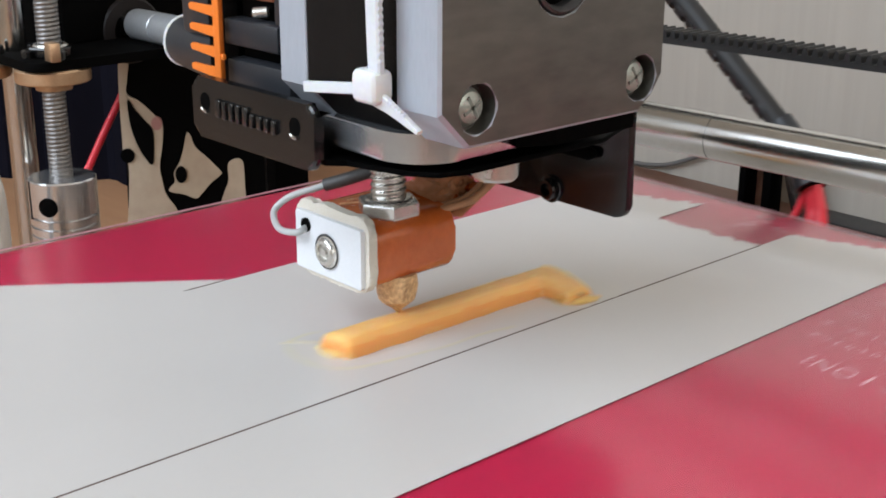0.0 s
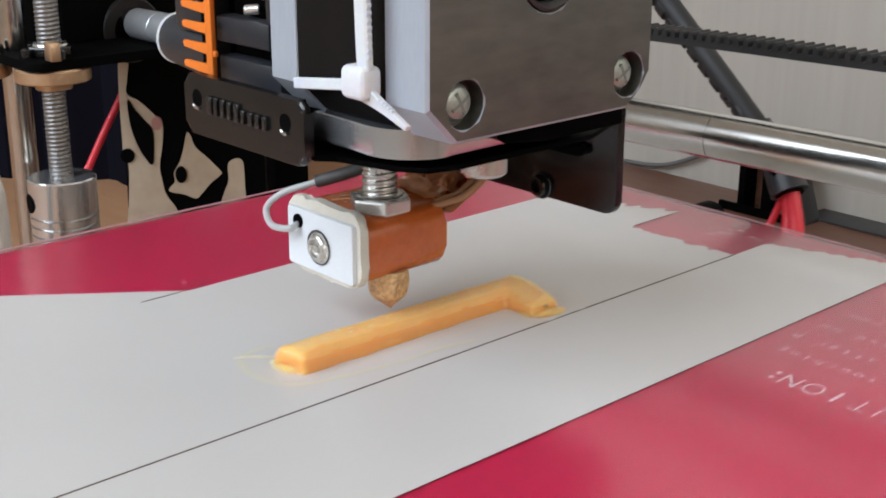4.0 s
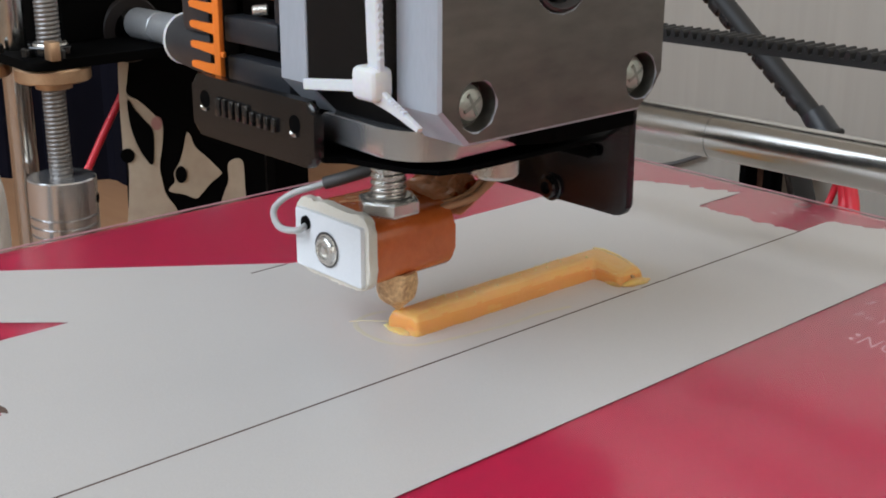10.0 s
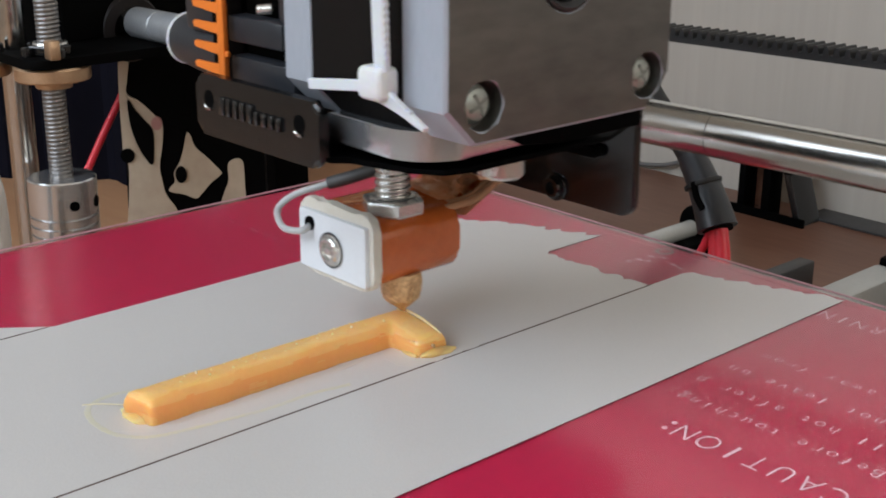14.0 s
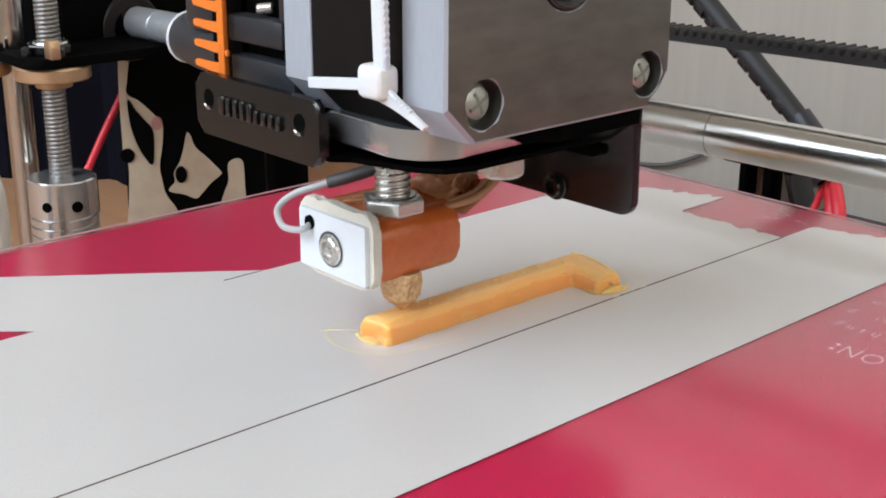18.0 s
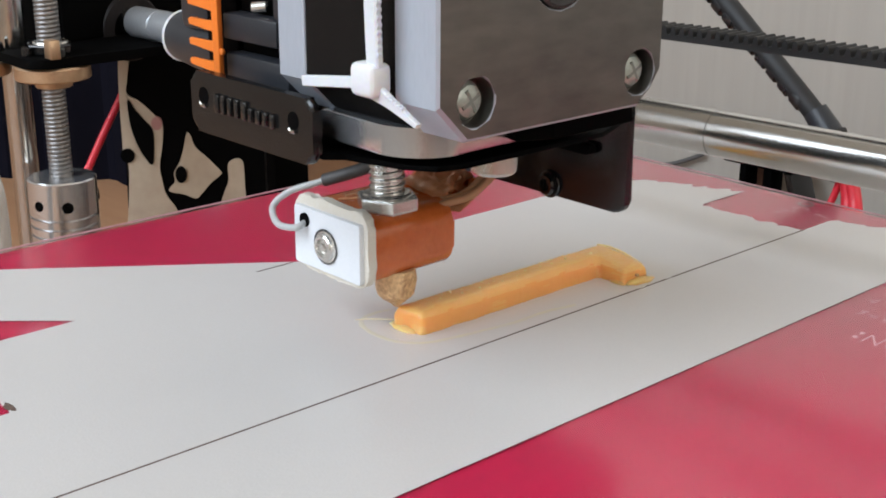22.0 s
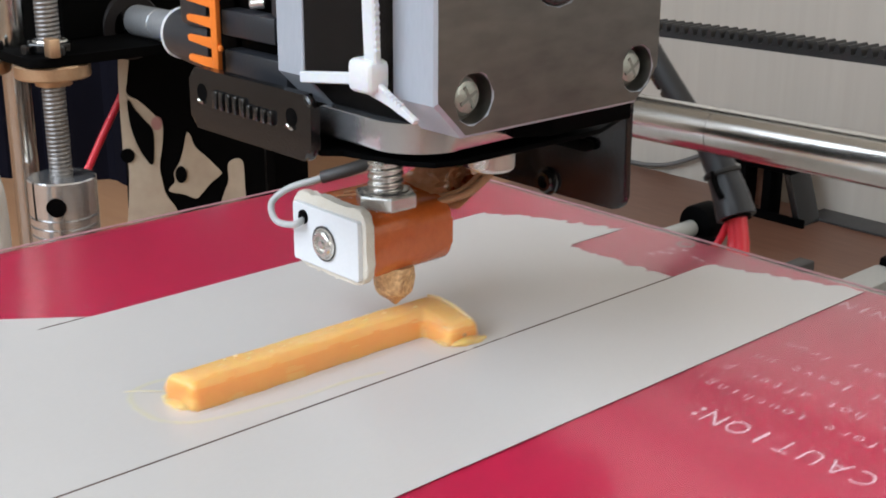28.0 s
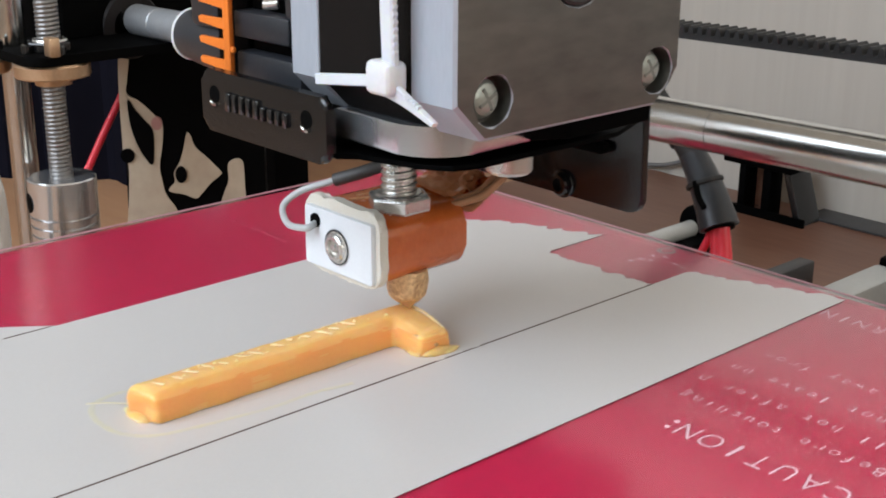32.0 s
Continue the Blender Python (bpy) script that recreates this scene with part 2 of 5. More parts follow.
def lathe(base, axis, profile, seg=32, bm=None, caps=True):
    """Turns a profile of (distance along the axis, radius) round the axis through base."""
    bm = bm or bmesh.new()
    q = Vector(axis).to_track_quat("Z", "Y")
    rings = []
    for h, r in profile:
        rings.append([bm.verts.new(Vector(base) + q @ Vector((r * math.cos(2 * math.pi * j / seg), r * math.sin(2 * math.pi * j / seg), h))) for j in range(seg)])
    for a, b in zip(rings, rings[1:]):
        for j in range(seg):
            bm.faces.new((a[j], a[(j + 1) % seg], b[(j + 1) % seg], b[j]))
    if caps:
        bm.faces.new(rings[0])
        bm.faces.new(rings[-1])
    return bm


def smooth_path(points, n=8):
    ps = [Vector(p) for p in points]
    ps = [ps[0] * 2 - ps[1]] + ps + [ps[-1] * 2 - ps[-2]]
    out = []
    for a, b, c, d in zip(ps, ps[1:], ps[2:], ps[3:]):
        for j in range(n):
            t = j / n
            out.append(0.5 * (2 * b + (c - a) * t + (2 * a - 5 * b + 4 * c - d) * t * t + (3 * b - a - 3 * c + d) * t ** 3))
    return out + [ps[-2]]


def tube(points, r, seg=12, n=8, bm=None, radii=None):
    seg = max(seg, 16)
    bm = bm or bmesh.new()
    path = smooth_path(points, n)
    rings, side = [], None
    for i, p in enumerate(path):
        d = (path[min(i + 1, len(path) - 1)] - path[max(i - 1, 0)]).normalized()
        side = d.orthogonal().normalized() if side is None else (side - d * side.dot(d)).normalized()
        up = d.cross(side)
        q = r if radii is None else radii(i / (len(path) - 1))
        rings.append([bm.verts.new(p + q * (math.cos(2 * math.pi * j / seg) * side + math.sin(2 * math.pi * j / seg) * up)) for j in range(seg)])
    for a, b in zip(rings, rings[1:]):
        for j in range(seg):
            bm.faces.new((a[j], a[(j + 1) % seg], b[(j + 1) % seg], b[j]))
    bm.faces.new(rings[0])
    bm.faces.new(rings[-1])
    return bm


def thread(base, top, r, pitch, groove, seg=20):
    """A threaded rod: a helix wound from base to top."""
    base, top = Vector(base), Vector(top)
    length = (top - base).length
    bm = bmesh.new()
    q = (top - base).to_track_quat("Z", "Y")
    rings, steps = [], int(length / pitch * 4)
    for i in range(steps + 1):
        ring = []
        for j in range(seg):
            a = 2 * math.pi * j / seg
            h = i * pitch / 4
            f = (h / pitch - j / seg) % 1.0
            rr = r - groove * abs(2 * f - 1)
            ring.append(bm.verts.new(base + q @ Vector((rr * math.cos(a), rr * math.sin(a), h))))
        rings.append(ring)
    for a, b in zip(rings, rings[1:]):
        for j in range(seg):
            bm.faces.new((a[j], a[(j + 1) % seg], b[(j + 1) % seg], b[j]))
    bm.faces.new(rings[0])
    bm.faces.new(rings[-1])
    return bm


def lettering(text, size, depth, m):
    """Text as a solid mesh, placed by the matrix m."""
    cu = bpy.data.curves.new("lettering", "FONT")
    cu.body, cu.size, cu.extrude, cu.resolution_u, cu.offset = text, size, depth, 3, -0.012
    ob = bpy.data.objects.new("lettering", cu)
    me = bpy.data.meshes.new_from_object(ob)
    bm = bmesh.new()
    bm.from_mesh(me)
    bm.transform(m)
    bpy.data.objects.remove(ob)
    bpy.data.curves.remove(cu)
    bpy.data.meshes.remove(me)
    return bm


def lumpy(bm, amount, scale):
    for v in bm.verts:
        v.co += noise.noise_vector(v.co * scale) * amount
    return bm

# ---- the room ----
def structure(name, bm, mat, label, category):
    ob = part(name, bm, mat, None, smooth=0)
    return tagged(ob, label, category, kind="structure")


TABLE_Z = -0.105
ROOM = 1.7
structure("floor", box(-ROOM - 0.1, ROOM + 0.1, -ROOM - 0.1, ROOM + 0.1, -0.90, -0.85), FLOOR_WOOD, "brown laminate floor of a small room", "floor")
structure("ceiling", box(-ROOM - 0.1, ROOM + 0.1, -ROOM - 0.1, ROOM + 0.1, 1.65, 1.75), PLASTER, "pale plastered ceiling of the room", "ceiling")


def wall_with_opening(name, axis, at, sign, u0, u1, z0, z1, label, mat=PLASTER):
    """A wall with one opening, from u0 to u1 along it and z0 to z1 up."""
    bm = bmesh.new()
    for a, b, c, d in ((-ROOM, u0, -0.85, 1.65), (u1, ROOM, -0.85, 1.65), (u0, u1, -0.85, z0), (u0, u1, z1, 1.65)):
        if axis == "y":
            box(a, b, min(at, at + 0.1 * sign), max(at, at + 0.1 * sign), c, d, bm=bm)
        else:
            box(min(at, at + 0.1 * sign), max(at, at + 0.1 * sign), a, b, c, d, bm=bm)
    return structure(name, bm, mat, label, "wall")


wall_with_opening("wall_south", "y", -1.1, -1, -1.03, 0.41, 0.36, 1.40, "plastered wall with a wide window")
wall_with_opening("wall_east", "x", ROOM, 1, -0.42, 0.52, 0.22, 1.28, "grey painted side wall, opened for the added fill light", GREY_PAINT)
structure("wall_west", box(-ROOM - 0.1, -ROOM, -ROOM, ROOM, -0.85, 1.65), GREY_PAINT, "grey painted side wall of the room", "wall")
# pale upper wall out of view, added to brighten the bed glass's reflection
structure("wall_north", box(-ROOM, ROOM, 0.560, 0.655, -0.85, 1.65), CREAM_PAINT, "unseen cream upper wall, added to brighten the bed's reflection", "wall")
structure("panelling", box(-ROOM, ROOM, 0.545, 0.560, -0.85, 0.09, 0.001), WALL, "pale beige wood-grained panelling behind the printer", "wall")


def build_table():
    t = thing("table", (-0.3, 0.2, -0.85), "brown wood-veneered table carrying the printer", "table")
    part("tabletop", box(-1.15, 0.35, -0.25, 0.543, TABLE_Z - 0.025, TABLE_Z, 0.003), TABLE_WOOD, t)
    for x in (-1.1, 0.3):
        for y in (-0.2, 0.50):
            part("leg", box(x - 0.025, x + 0.025, y - 0.025, y + 0.025, -0.85, TABLE_Z - 0.025, 0.002), TABLE_WOOD, t)
    return t


build_table()


def build_curtain():
    """Dark cloth hung behind the far side of the table, in folds."""
    bm = bmesh.new()
    n = 60
    # right end runs on, hidden by the ornament, to darken the bed's reflection
    a, b = Vector((-0.80, 0.190, 0)), Vector((-0.535, 0.378, 0))
    side = (b - a).cross(Vector((0, 0, 1))).normalized()
    rows = []
    for z in (TABLE_Z, 0.6):
        rows.append([bm.verts.new(a.lerp(b, i / n) + side * 0.006 * math.sin(i * 0.9) + Vector((0, 0, z))) for i in range(n + 1)])
        rows.append([bm.verts.new(v.co + side * 0.004) for v in rows[-1]])
    for r, s in ((0, 2), (1, 3), (0, 1), (2, 3)):
        for i in range(n):
            bm.faces.new((rows[r][i], rows[r][i + 1], rows[s][i + 1], rows[s][i]))
    for i in (0, n):
        bm.faces.new((rows[0][i], rows[1][i], rows[3][i], rows[2][i]))
    ob = part("curtain", bm, NAVY, None)
    return tagged(ob, "dark navy cloth hanging behind the table", "curtain")


build_curtain()


# ---- heated bed, its tape and lettering ----
BED0 = Vector((-0.1305, 0.092, -0.0046))


def torn(x0, x1, y0, y1, back=None, front=None, n=26, rough=0.0011, slope_back=0.0, slope_front=0.0):
    """The outline of a strip of tape along y with torn ends."""
    pts = []
    for i in range(n + 1):
        u = i / n
        j = (random.random() - 0.5) * rough * 2 + noise.noise((u * 5, y1 * 50, x0 * 90)) * rough * 1.3
        pts.append((x0 + (x1 - x0) * u, y1 + slope_back * u + (j if 0 < i < n else 0)))
    for i in range(n + 1):
        u = 1 - i / n
        j = (random.random() - 0.5) * rough * 0.4
        pts.append((x0 + (x1 - x0) * u, y0 + slope_front * u + (j if 0 < i < n else 0)))
    return pts


def build_bed():
    b = thing("heated_bed", BED0, "glossy red heated bed under glass, partly covered with masking tape", "printer bed")
    x0, x1, y0, y1 = -0.2375, -0.0235, -0.015, 0.199
    board = part("board", prism(rounded(x0 + 0.0016, x1, y0, y1 - 0.0016, 0.003), "z", -0.0042, -0.0003, 0.0001), BOARD, b, "red lacquered circuit board", smooth=0)
    part("glass_plate", prism(rounded(x0, x1, y0, y1, 0.003), "z", -0.00015, 0.0, 0.00005), GLASS, b, "clear glass plate", smooth=0).visible_shadow = False
    for bm in (box(x0 + 0.0001, x0 + 0.0008, y0 + 0.003, y1 - 0.0026, 0.00002, 0.00012), box(x0 + 0.003, x1 - 0.003, y1 - 0.0008, y1 - 0.0001, 0.00002, 0.00012)):
        part("glass_edge", bm, GROUND_GLASS, b, "ground edge of the glass plate", smooth=0).visible_shadow = False
    # lines added on the board in place of the glass edge's inner rim
    for bm in (box(x0 + 0.0034, x0 + 0.0037, y0 + 0.004, y1 - 0.004, -0.00026, -0.0002), box(x0 + 0.004, x1 - 0.004, y1 - 0.0038, y1 - 0.0035, -0.00026, -0.0002)):
        part("border_line", bm, RIM_TINT, b, "thin pale line standing in for the glass edge seen through", smooth=0)
    # strips of tape, side by side, with torn far ends and slanting near ends
    strips = ((-0.1378, -0.1094, -0.014, 0.1862, 0.0100, 0.0), (-0.1651, -0.1380, -0.014, 0.1752, 0.0008, 0.0),
              (-0.1922, -0.1640, 0.0152, 0.1790, 0.0135, -0.0022))
    for (a, c, f, e, sb, sf), top in zip(strips, (0.00009, 0.00009, 0.00005)):
        part("tape_strip", prism(torn(a, c, f, e, slope_back=sb, slope_front=sf), "z", 0.00001, top), TAPE, b, smooth=0)
    # shade in the gaps between tape strips, drawn as dark brown strips
    part("seam_shade", box(-0.13804, -0.13766, -0.014, 0.1765, 0.00005, 0.00011), material("dark_brown_mark", (0.06, 0.036, 0.026), 0.8, second=(0.15, 0.10, 0.08), scale=90), b, "dark strip for the shaded gap along the tape's seam")
    part("seam_shade", box(-0.19260, -0.19236, 0.0745, 0.0830, 0.00005, 0.00011), bpy.data.materials["dark_brown_mark"], b)
    # the strip laid slantwise across the near ends
    bm = prism(((-0.2455, 0.0240), (-0.1915, 0.0849), (-0.1915, 0.0378), (-0.2300, -0.0060)), "z", 0.00001, 0.00003)
    for v in bm.verts:
        v.co.x = max(v.co.x, -0.2370)
    part("tape_strip", bm, TAPE, b, smooth=0)
    part("burn_mark", prism([(-0.1670 + 0.0016 * math.cos(a) * (1 + 0.3 * math.sin(3 * a)), 0.0137 + 0.0007 * math.sin(a)) for a in [i * math.pi / 8 for i in range(16)]], "z", 0.00003, 0.00010), bpy.data.materials["dark_brown_mark"], b, "brown scorch on the tape")
    # lettering on the board, read from the far side
    # each line: first letter's middle, pitch, foot of the letters, width and height of the type
    lines = (("CAUTION", -0.0722, 0.004, 0.1347, 0.0047, 0.0062), ("Before touching,", -0.0719, 0.00231, 0.1433, 0.0033, 0.0037), ("still hot after p", -0.0687, 0.00233, 0.1502, 0.0033, 0.0037),
             ("Do not leave un", -0.0729, 0.0023, 0.1575, 0.0033, 0.0037), ("away from", -0.0858, 0.00232, 0.1655, 0.0033, 0.0037), ("WARNING", -0.0918, 0.0032, 0.1895, 0.0038, 0.0049))
    for text, x, pitch, y, su, sv in lines:
        line = bmesh.new()
        for i, letter in enumerate(text):
            if letter == " ":
                continue
            bm = lettering(letter, 1.0, 0.0, Matrix.Identity(4))
            us = [v.co.x for v in bm.verts]
            mid = (max(us) + min(us)) / 2
            wide = su * (1.7 if letter in "Iil" else 1.2 if letter in "ftr" else 0.72 if letter in "mw" else 1.0)
            bm.transform(Matrix(((-wide, 0, 0, x - i * pitch + wide * mid), (0, -sv, 0, y), (0, 0, 1, -0.0002), (0, 0, 0, 1))))
            me = bpy.data.meshes.new("letter")
            bm.to_mesh(me)
            bm.free()
            line.from_mesh(me)
            bpy.data.meshes.remove(me)
        part("lettering", line, SILK, b, smooth=0)
    for x, y in ((-0.0992, 0.1317), (-0.0992, 0.1340)):
        part("colon_dot", rod((x, y, -0.00026), (x, y, -0.0002), 0.00045, 16), SILK, b)
    # small marks near the far corner
    for i, (x, y, w) in enumerate(((-0.1497, 0.1840, 0.0012), (-0.1490, 0.1864, 0.0016), (-0.1472, 0.1871, 0.0008), (-0.1487, 0.1896, 0.0010), (-0.1465, 0.1908, 0.0014), (-0.1425, 0.1888, 0.0016), (-0.1404, 0.1882, 0.0010),
                                   (-0.1983, 0.0834, 0.0014), (-0.1971, 0.0855, 0.0018), (-0.1944, 0.0869, 0.0010), (-0.1955, 0.0891, 0.0014), (-0.2239, 0.1400, 0.0020), (-0.2200, 0.1400, 0.0026), (-0.2156, 0.1402, 0.0030), (-0.2112, 0.1400, 0.0024), (-0.2076, 0.1400, 0.0018), (-0.2046, 0.1400, 0.0012))):
        part("printed_mark", box(x - w / 2, x + w / 2, y, y + 0.0006, -0.00026, -0.0002), SILK if x > -0.16 else FADED, b, smooth=0)
    for x, y in ((-0.1489, 0.1945), (-0.2290, 0.1905), (-0.032, 0.1905), (-0.2290, -0.0065), (-0.032, -0.0065)):
        bm = lathe((x, y, -0.0010), (0, 0, 1), ((0.0, 0.0022), (0.0006, 0.0022), (0.0010, 0.0019), (0.0010, 0.0013), (0.0004, 0.0012)), 24)
        bmesh.ops.translate(bm, verts=bm.verts, vec=(0, 0, -0.0002))
        part("corner_screw", bm, GALVANISED, b, "countersunk steel screw")
    part("carriage_plate", box(-0.21, -0.05, 0.02, 0.165, -0.022, -0.018, 0.001), BLACK_STEEL, b)
    for x in (-0.2, -0.06):
        for y in (0.03, 0.155):
            part("spacer", rod((x, y, -0.018), (x, y, -0.0062), 0.003), ZINC, b)
    return b


bed = build_bed()


# ---- the part being printed ----
PRINT0 = Vector((-0.1505, 0.100, 0.00009))
L_SHAPE = ((-0.1536, 0.0766), (-0.1474, 0.0770), (-0.1472, 0.1212), (-0.1408, 0.1214), (-0.1402, 0.1274), (-0.1532, 0.1280))


def dense(points, step):
    """The closed outline with points at most step apart."""
    out = []
    for (a, b), (c, d) in zip(points, points[1:] + points[:1]):
        n = max(1, int(math.hypot(c - a, d - b) / step))
        out += [(a + (c - a) * i / n, b + (d - b) * i / n) for i in range(n)]
    return out


def soft_outline(points, r, inset, n=5):
    """The outline drawn in by inset, with corners rounded by r, in small steps."""
    out, k = [], len(points)
    for i in range(k):
        p, q, s = (Vector((*points[(i + j) % k], 0)) for j in (-1, 0, 1))
        a, b = (p - q).normalized(), (s - q).normalized()
        turn = a.cross(b).z
        q = q + (a + b).normalized() * inset * 1.4 * (1 if turn < 0 else -1)
        for j in range(n + 1):
            u = j / n
            out.append((q + a * r * (1 - u) ** 2 + b * r * u ** 2)[:2])
        length = (s - Vector((*points[i], 0))).length
        steps = max(1, int(length / 0.0016))
        e = s + ((Vector((*points[i], 0)) - s).normalized() + (Vector((*points[(i + 2) % k], 0)) - s).normalized()).normalized() * inset * 1.4 * (
            1 if (Vector((*points[i], 0)) - s).cross(Vector((*points[(i + 2) % k], 0)) - s).z < 0 else -1)
        for j in range(1, steps):
            u = j / steps
            v = (q + b * r).lerp(e - b * r, u)
            out.append((v.x, v.y))
    return out


def layered(points, z0, z1, step, bulge, shrink=0.0):
    """A wall of stacked printed layers, with rounded sides and a rounded top edge."""
    bm = bmesh.new()
    n = max(1, round((z1 - z0) / step))
    heights = [(z0 + (z1 - z0) * i / (n * 2), bulge if i % 2 == 0 else 0.0) for i in range(n * 2)]
    round_off = 0.0021
    heights = [(z, d) for z, d in heights if z < z1 - round_off - 0.0001]
    heights += [(z1 - round_off * (1 - math.sin(radians(a))), round_off * 0.9 * (1 - math.cos(radians(a)))) for a in range(0, 91, 10)]
    rings = []
    for z, d in heights:
        ring = []
        for x, y in soft_outline(points, 0.0011, d + shrink - 0.00015 * max(0.0, 1 - z / 0.0016)):
            w = 0.00032 * noise.noise((x * 230, y * 230, z * 150)) + 0.00005 * noise.noise((x * 900, y * 900, z * 700 + 5))
            ring.append(bm.verts.new((x + w, y + w, z + (0.00018 * noise.noise((x * 420, y * 420, 9)) if z > z1 - 0.0008 else 0))))
        rings.append(ring)
    for a, b in zip(rings, rings[1:]):
        for j in range(len(a)):
            bm.faces.new((a[j], a[(j + 1) % len(a)], b[(j + 1) % len(a)], b[j]))
    bm.faces.new(rings[0])
    bm.faces.new(rings[-1])
    return bm


def build_print():
    p = thing("printed_part", PRINT0, "translucent orange L-shaped plastic part being printed on masking tape", "printed part")
    body = layered(L_SHAPE, -0.0013, 0.0034, 0.0003, 0.00003)
    for v in body.verts:
        # the short arm has slumped towards its end
        if v.co.x > -0.1472 and v.co.z > 0.0008:
            v.co.z -= 0.0009 * (v.co.x + 0.1472) / 0.007 * (v.co.z - 0.0008) / 0.0026
        # and leans down from its far rim to the near side
        if v.co.x > -0.1500 and v.co.z > 0.0020:
            v.co.z -= 0.0008 * min(1.0, max(0.0, (0.1272 - v.co.y) / 0.006)) * min(1.0, max(0.0, (v.co.y - 0.1190) / 0.003)) * min(1.0, (v.co.x + 0.1500) / 0.003)
        # the near end is cut slantwise
        if v.co.y < 0.0800:
            near = (0.0800 - v.co.y) / 0.0034
            v.co.y -= near * (0.0011 * (-0.1474 - v.co.x) / 0.0062 - 0.0004)
            v.co.y += near * 0.0005 * noise.noise(v.co * 620) - 0.0009 * min(near, 1.0) * max(0.0, v.co.z - 0.0008) / 0.0026
            v.co.z += min(near, 1.0) * 0.0004 * noise.noise(v.co * 480 + Vector((3, 1, 0)))
    body.normal_update()
    bmesh.ops.recalc_face_normals(body, faces=body.faces)
    body.normal_update()
    # light from above painted in: the more a face looks up, the paler
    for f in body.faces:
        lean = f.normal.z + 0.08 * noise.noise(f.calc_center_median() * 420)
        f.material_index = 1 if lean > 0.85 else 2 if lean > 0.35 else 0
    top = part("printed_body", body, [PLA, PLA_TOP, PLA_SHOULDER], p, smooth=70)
    lumps = ((-0.1519, 0.0775, 0.0030, 0.0004, STROKE), (-0.1508, 0.0778, 0.0032, 0.0003, PLA_THIN), (-0.1522, 0.1146, 0.0030, 0.0005, STROKE), (-0.1513, 0.1151, 0.0031, 0.0004, STROKE),
             (-0.1502, 0.1158, 0.0031, 0.0004, PLA_TOP))
    for x, y, z, r, m in lumps:
        bm = bmesh.new()
        bmesh.ops.create_icosphere(bm, subdivisions=3, radius=r)
        for v in bm.verts:
            v.co = Vector((x, y, z)) + Vector((v.co.x, v.co.y, v.co.z * 0.6)) * (1 + 0.5 * noise.noise(v.co * 1500 + Vector((x, y, z)) * 900))
        part("blob", bm, m, p).parent = top
    # painted highlights: pale rims along the far side of the short arm and the far side of the long one
    rim = ((-0.1527, 0.1272, 0.0030), (-0.1500, 0.1273, 0.00325), (-0.1470, 0.1272, 0.0031), (-0.1440, 0.1269, 0.0027), (-0.1412, 0.1266, 0.0021))
    part("rim_glint", lumpy(tube(rim, 0.00022, 6, 6), 0.00010, 1500), STROKE, p, "pale bead painted for the highlight on the rim").parent = top
    for y0, y1 in ((0.0770, 0.0905), (0.0930, 0.1060), (0.1085, 0.1140)):
        bead = [(-0.1523 + 0.0001 * noise.noise((y0 * 800, i, 2)), y0 + (y1 - y0) * i / 6, 0.0030 + 0.00012 * noise.noise((y1 * 700, i, 5))) for i in range(7)]
        part("rim_glint", lumpy(tube(bead, 0.0002, 6, 4), 0.0001, 1500), PLA_THIN, p, "pale bead painted for the highlight on the rim").parent = top
    # shiny cross strokes left by the infill on the top
    strokes = []
    for y in (0.0795, 0.0826, 0.0852, 0.0880, 0.0905, 0.0938, 0.0962, 0.1005, 0.1032, 0.1058, 0.1090, 0.1112, 0.1142):
        w = random.uniform(0.35, 1.0)
        a, turn = -0.1519 + random.uniform(0, 0.0009), random.uniform(0.2, 1.0)
        bm = lumpy(tube(((a, y - 0.0012 * w * turn, 0.0033), (a + 0.0015 * w, y - 0.0002, 0.00345), (a + 0.0030 * w, y + 0.0012 * w * turn, 0.0034)), 0.00018, 6, 5), 0.00012, 1800)
        ob = part("filament_stroke", bm, STROKE, p)
        ob.parent = top
        strokes.append(ob)
    for k in range(26):
        x, y = random.uniform(-0.1519, -0.1492), random.uniform(0.080, 0.1240)
        bm = bmesh.new()
        bmesh.ops.create_icosphere(bm, subdivisions=1, radius=random.uniform(0.00010, 0.00028), matrix=Matrix.Translation((x, y, 0.0034)))
        ob = part("blob", bm, STROKE if k % 3 == 0 else PLA_THIN, p)
        ob.parent = top
    # squashed first layers, brim thread and the loose end at the foot
    for x, y, sx, sy, sz, m in ((-0.1516, 0.0768, 0.0030, 0.0015, 0.0007, PLA_TOP), (-0.1538, 0.0768, 0.0016, 0.0008, 0.0004, PLA_THIN), (-0.1406, 0.1246, 0.0015, 0.0031, 0.0012, PLA_SHOULDER), (-0.1400, 0.1262, 0.0012, 0.0024, 0.0006, PLA_TOP),
                              (-0.1425, 0.1214, 0.0018, 0.0008, 0.0005, PLA_SHOULDER)):
        bm = bmesh.new()
        bmesh.ops.create_icosphere(bm, subdivisions=3, radius=1.0)
        for v in bm.verts:
            k = 1 + 0.22 * noise.noise(v.co * 1.6 + Vector((x, y, 0)) * 900)
            v.co = Vector((x + v.co.x * sx * k, y + v.co.y * sy * k, max(0.0001, 0.0002 + v.co.z * sz * k)))
        part("first_layer", bm, m, p, smooth=60)
    part("dark_speck", rod((-0.1407, 0.1240, 0.0017), (-0.1399, 0.1240, 0.0017), 0.00028, 10), CHARRED, p)
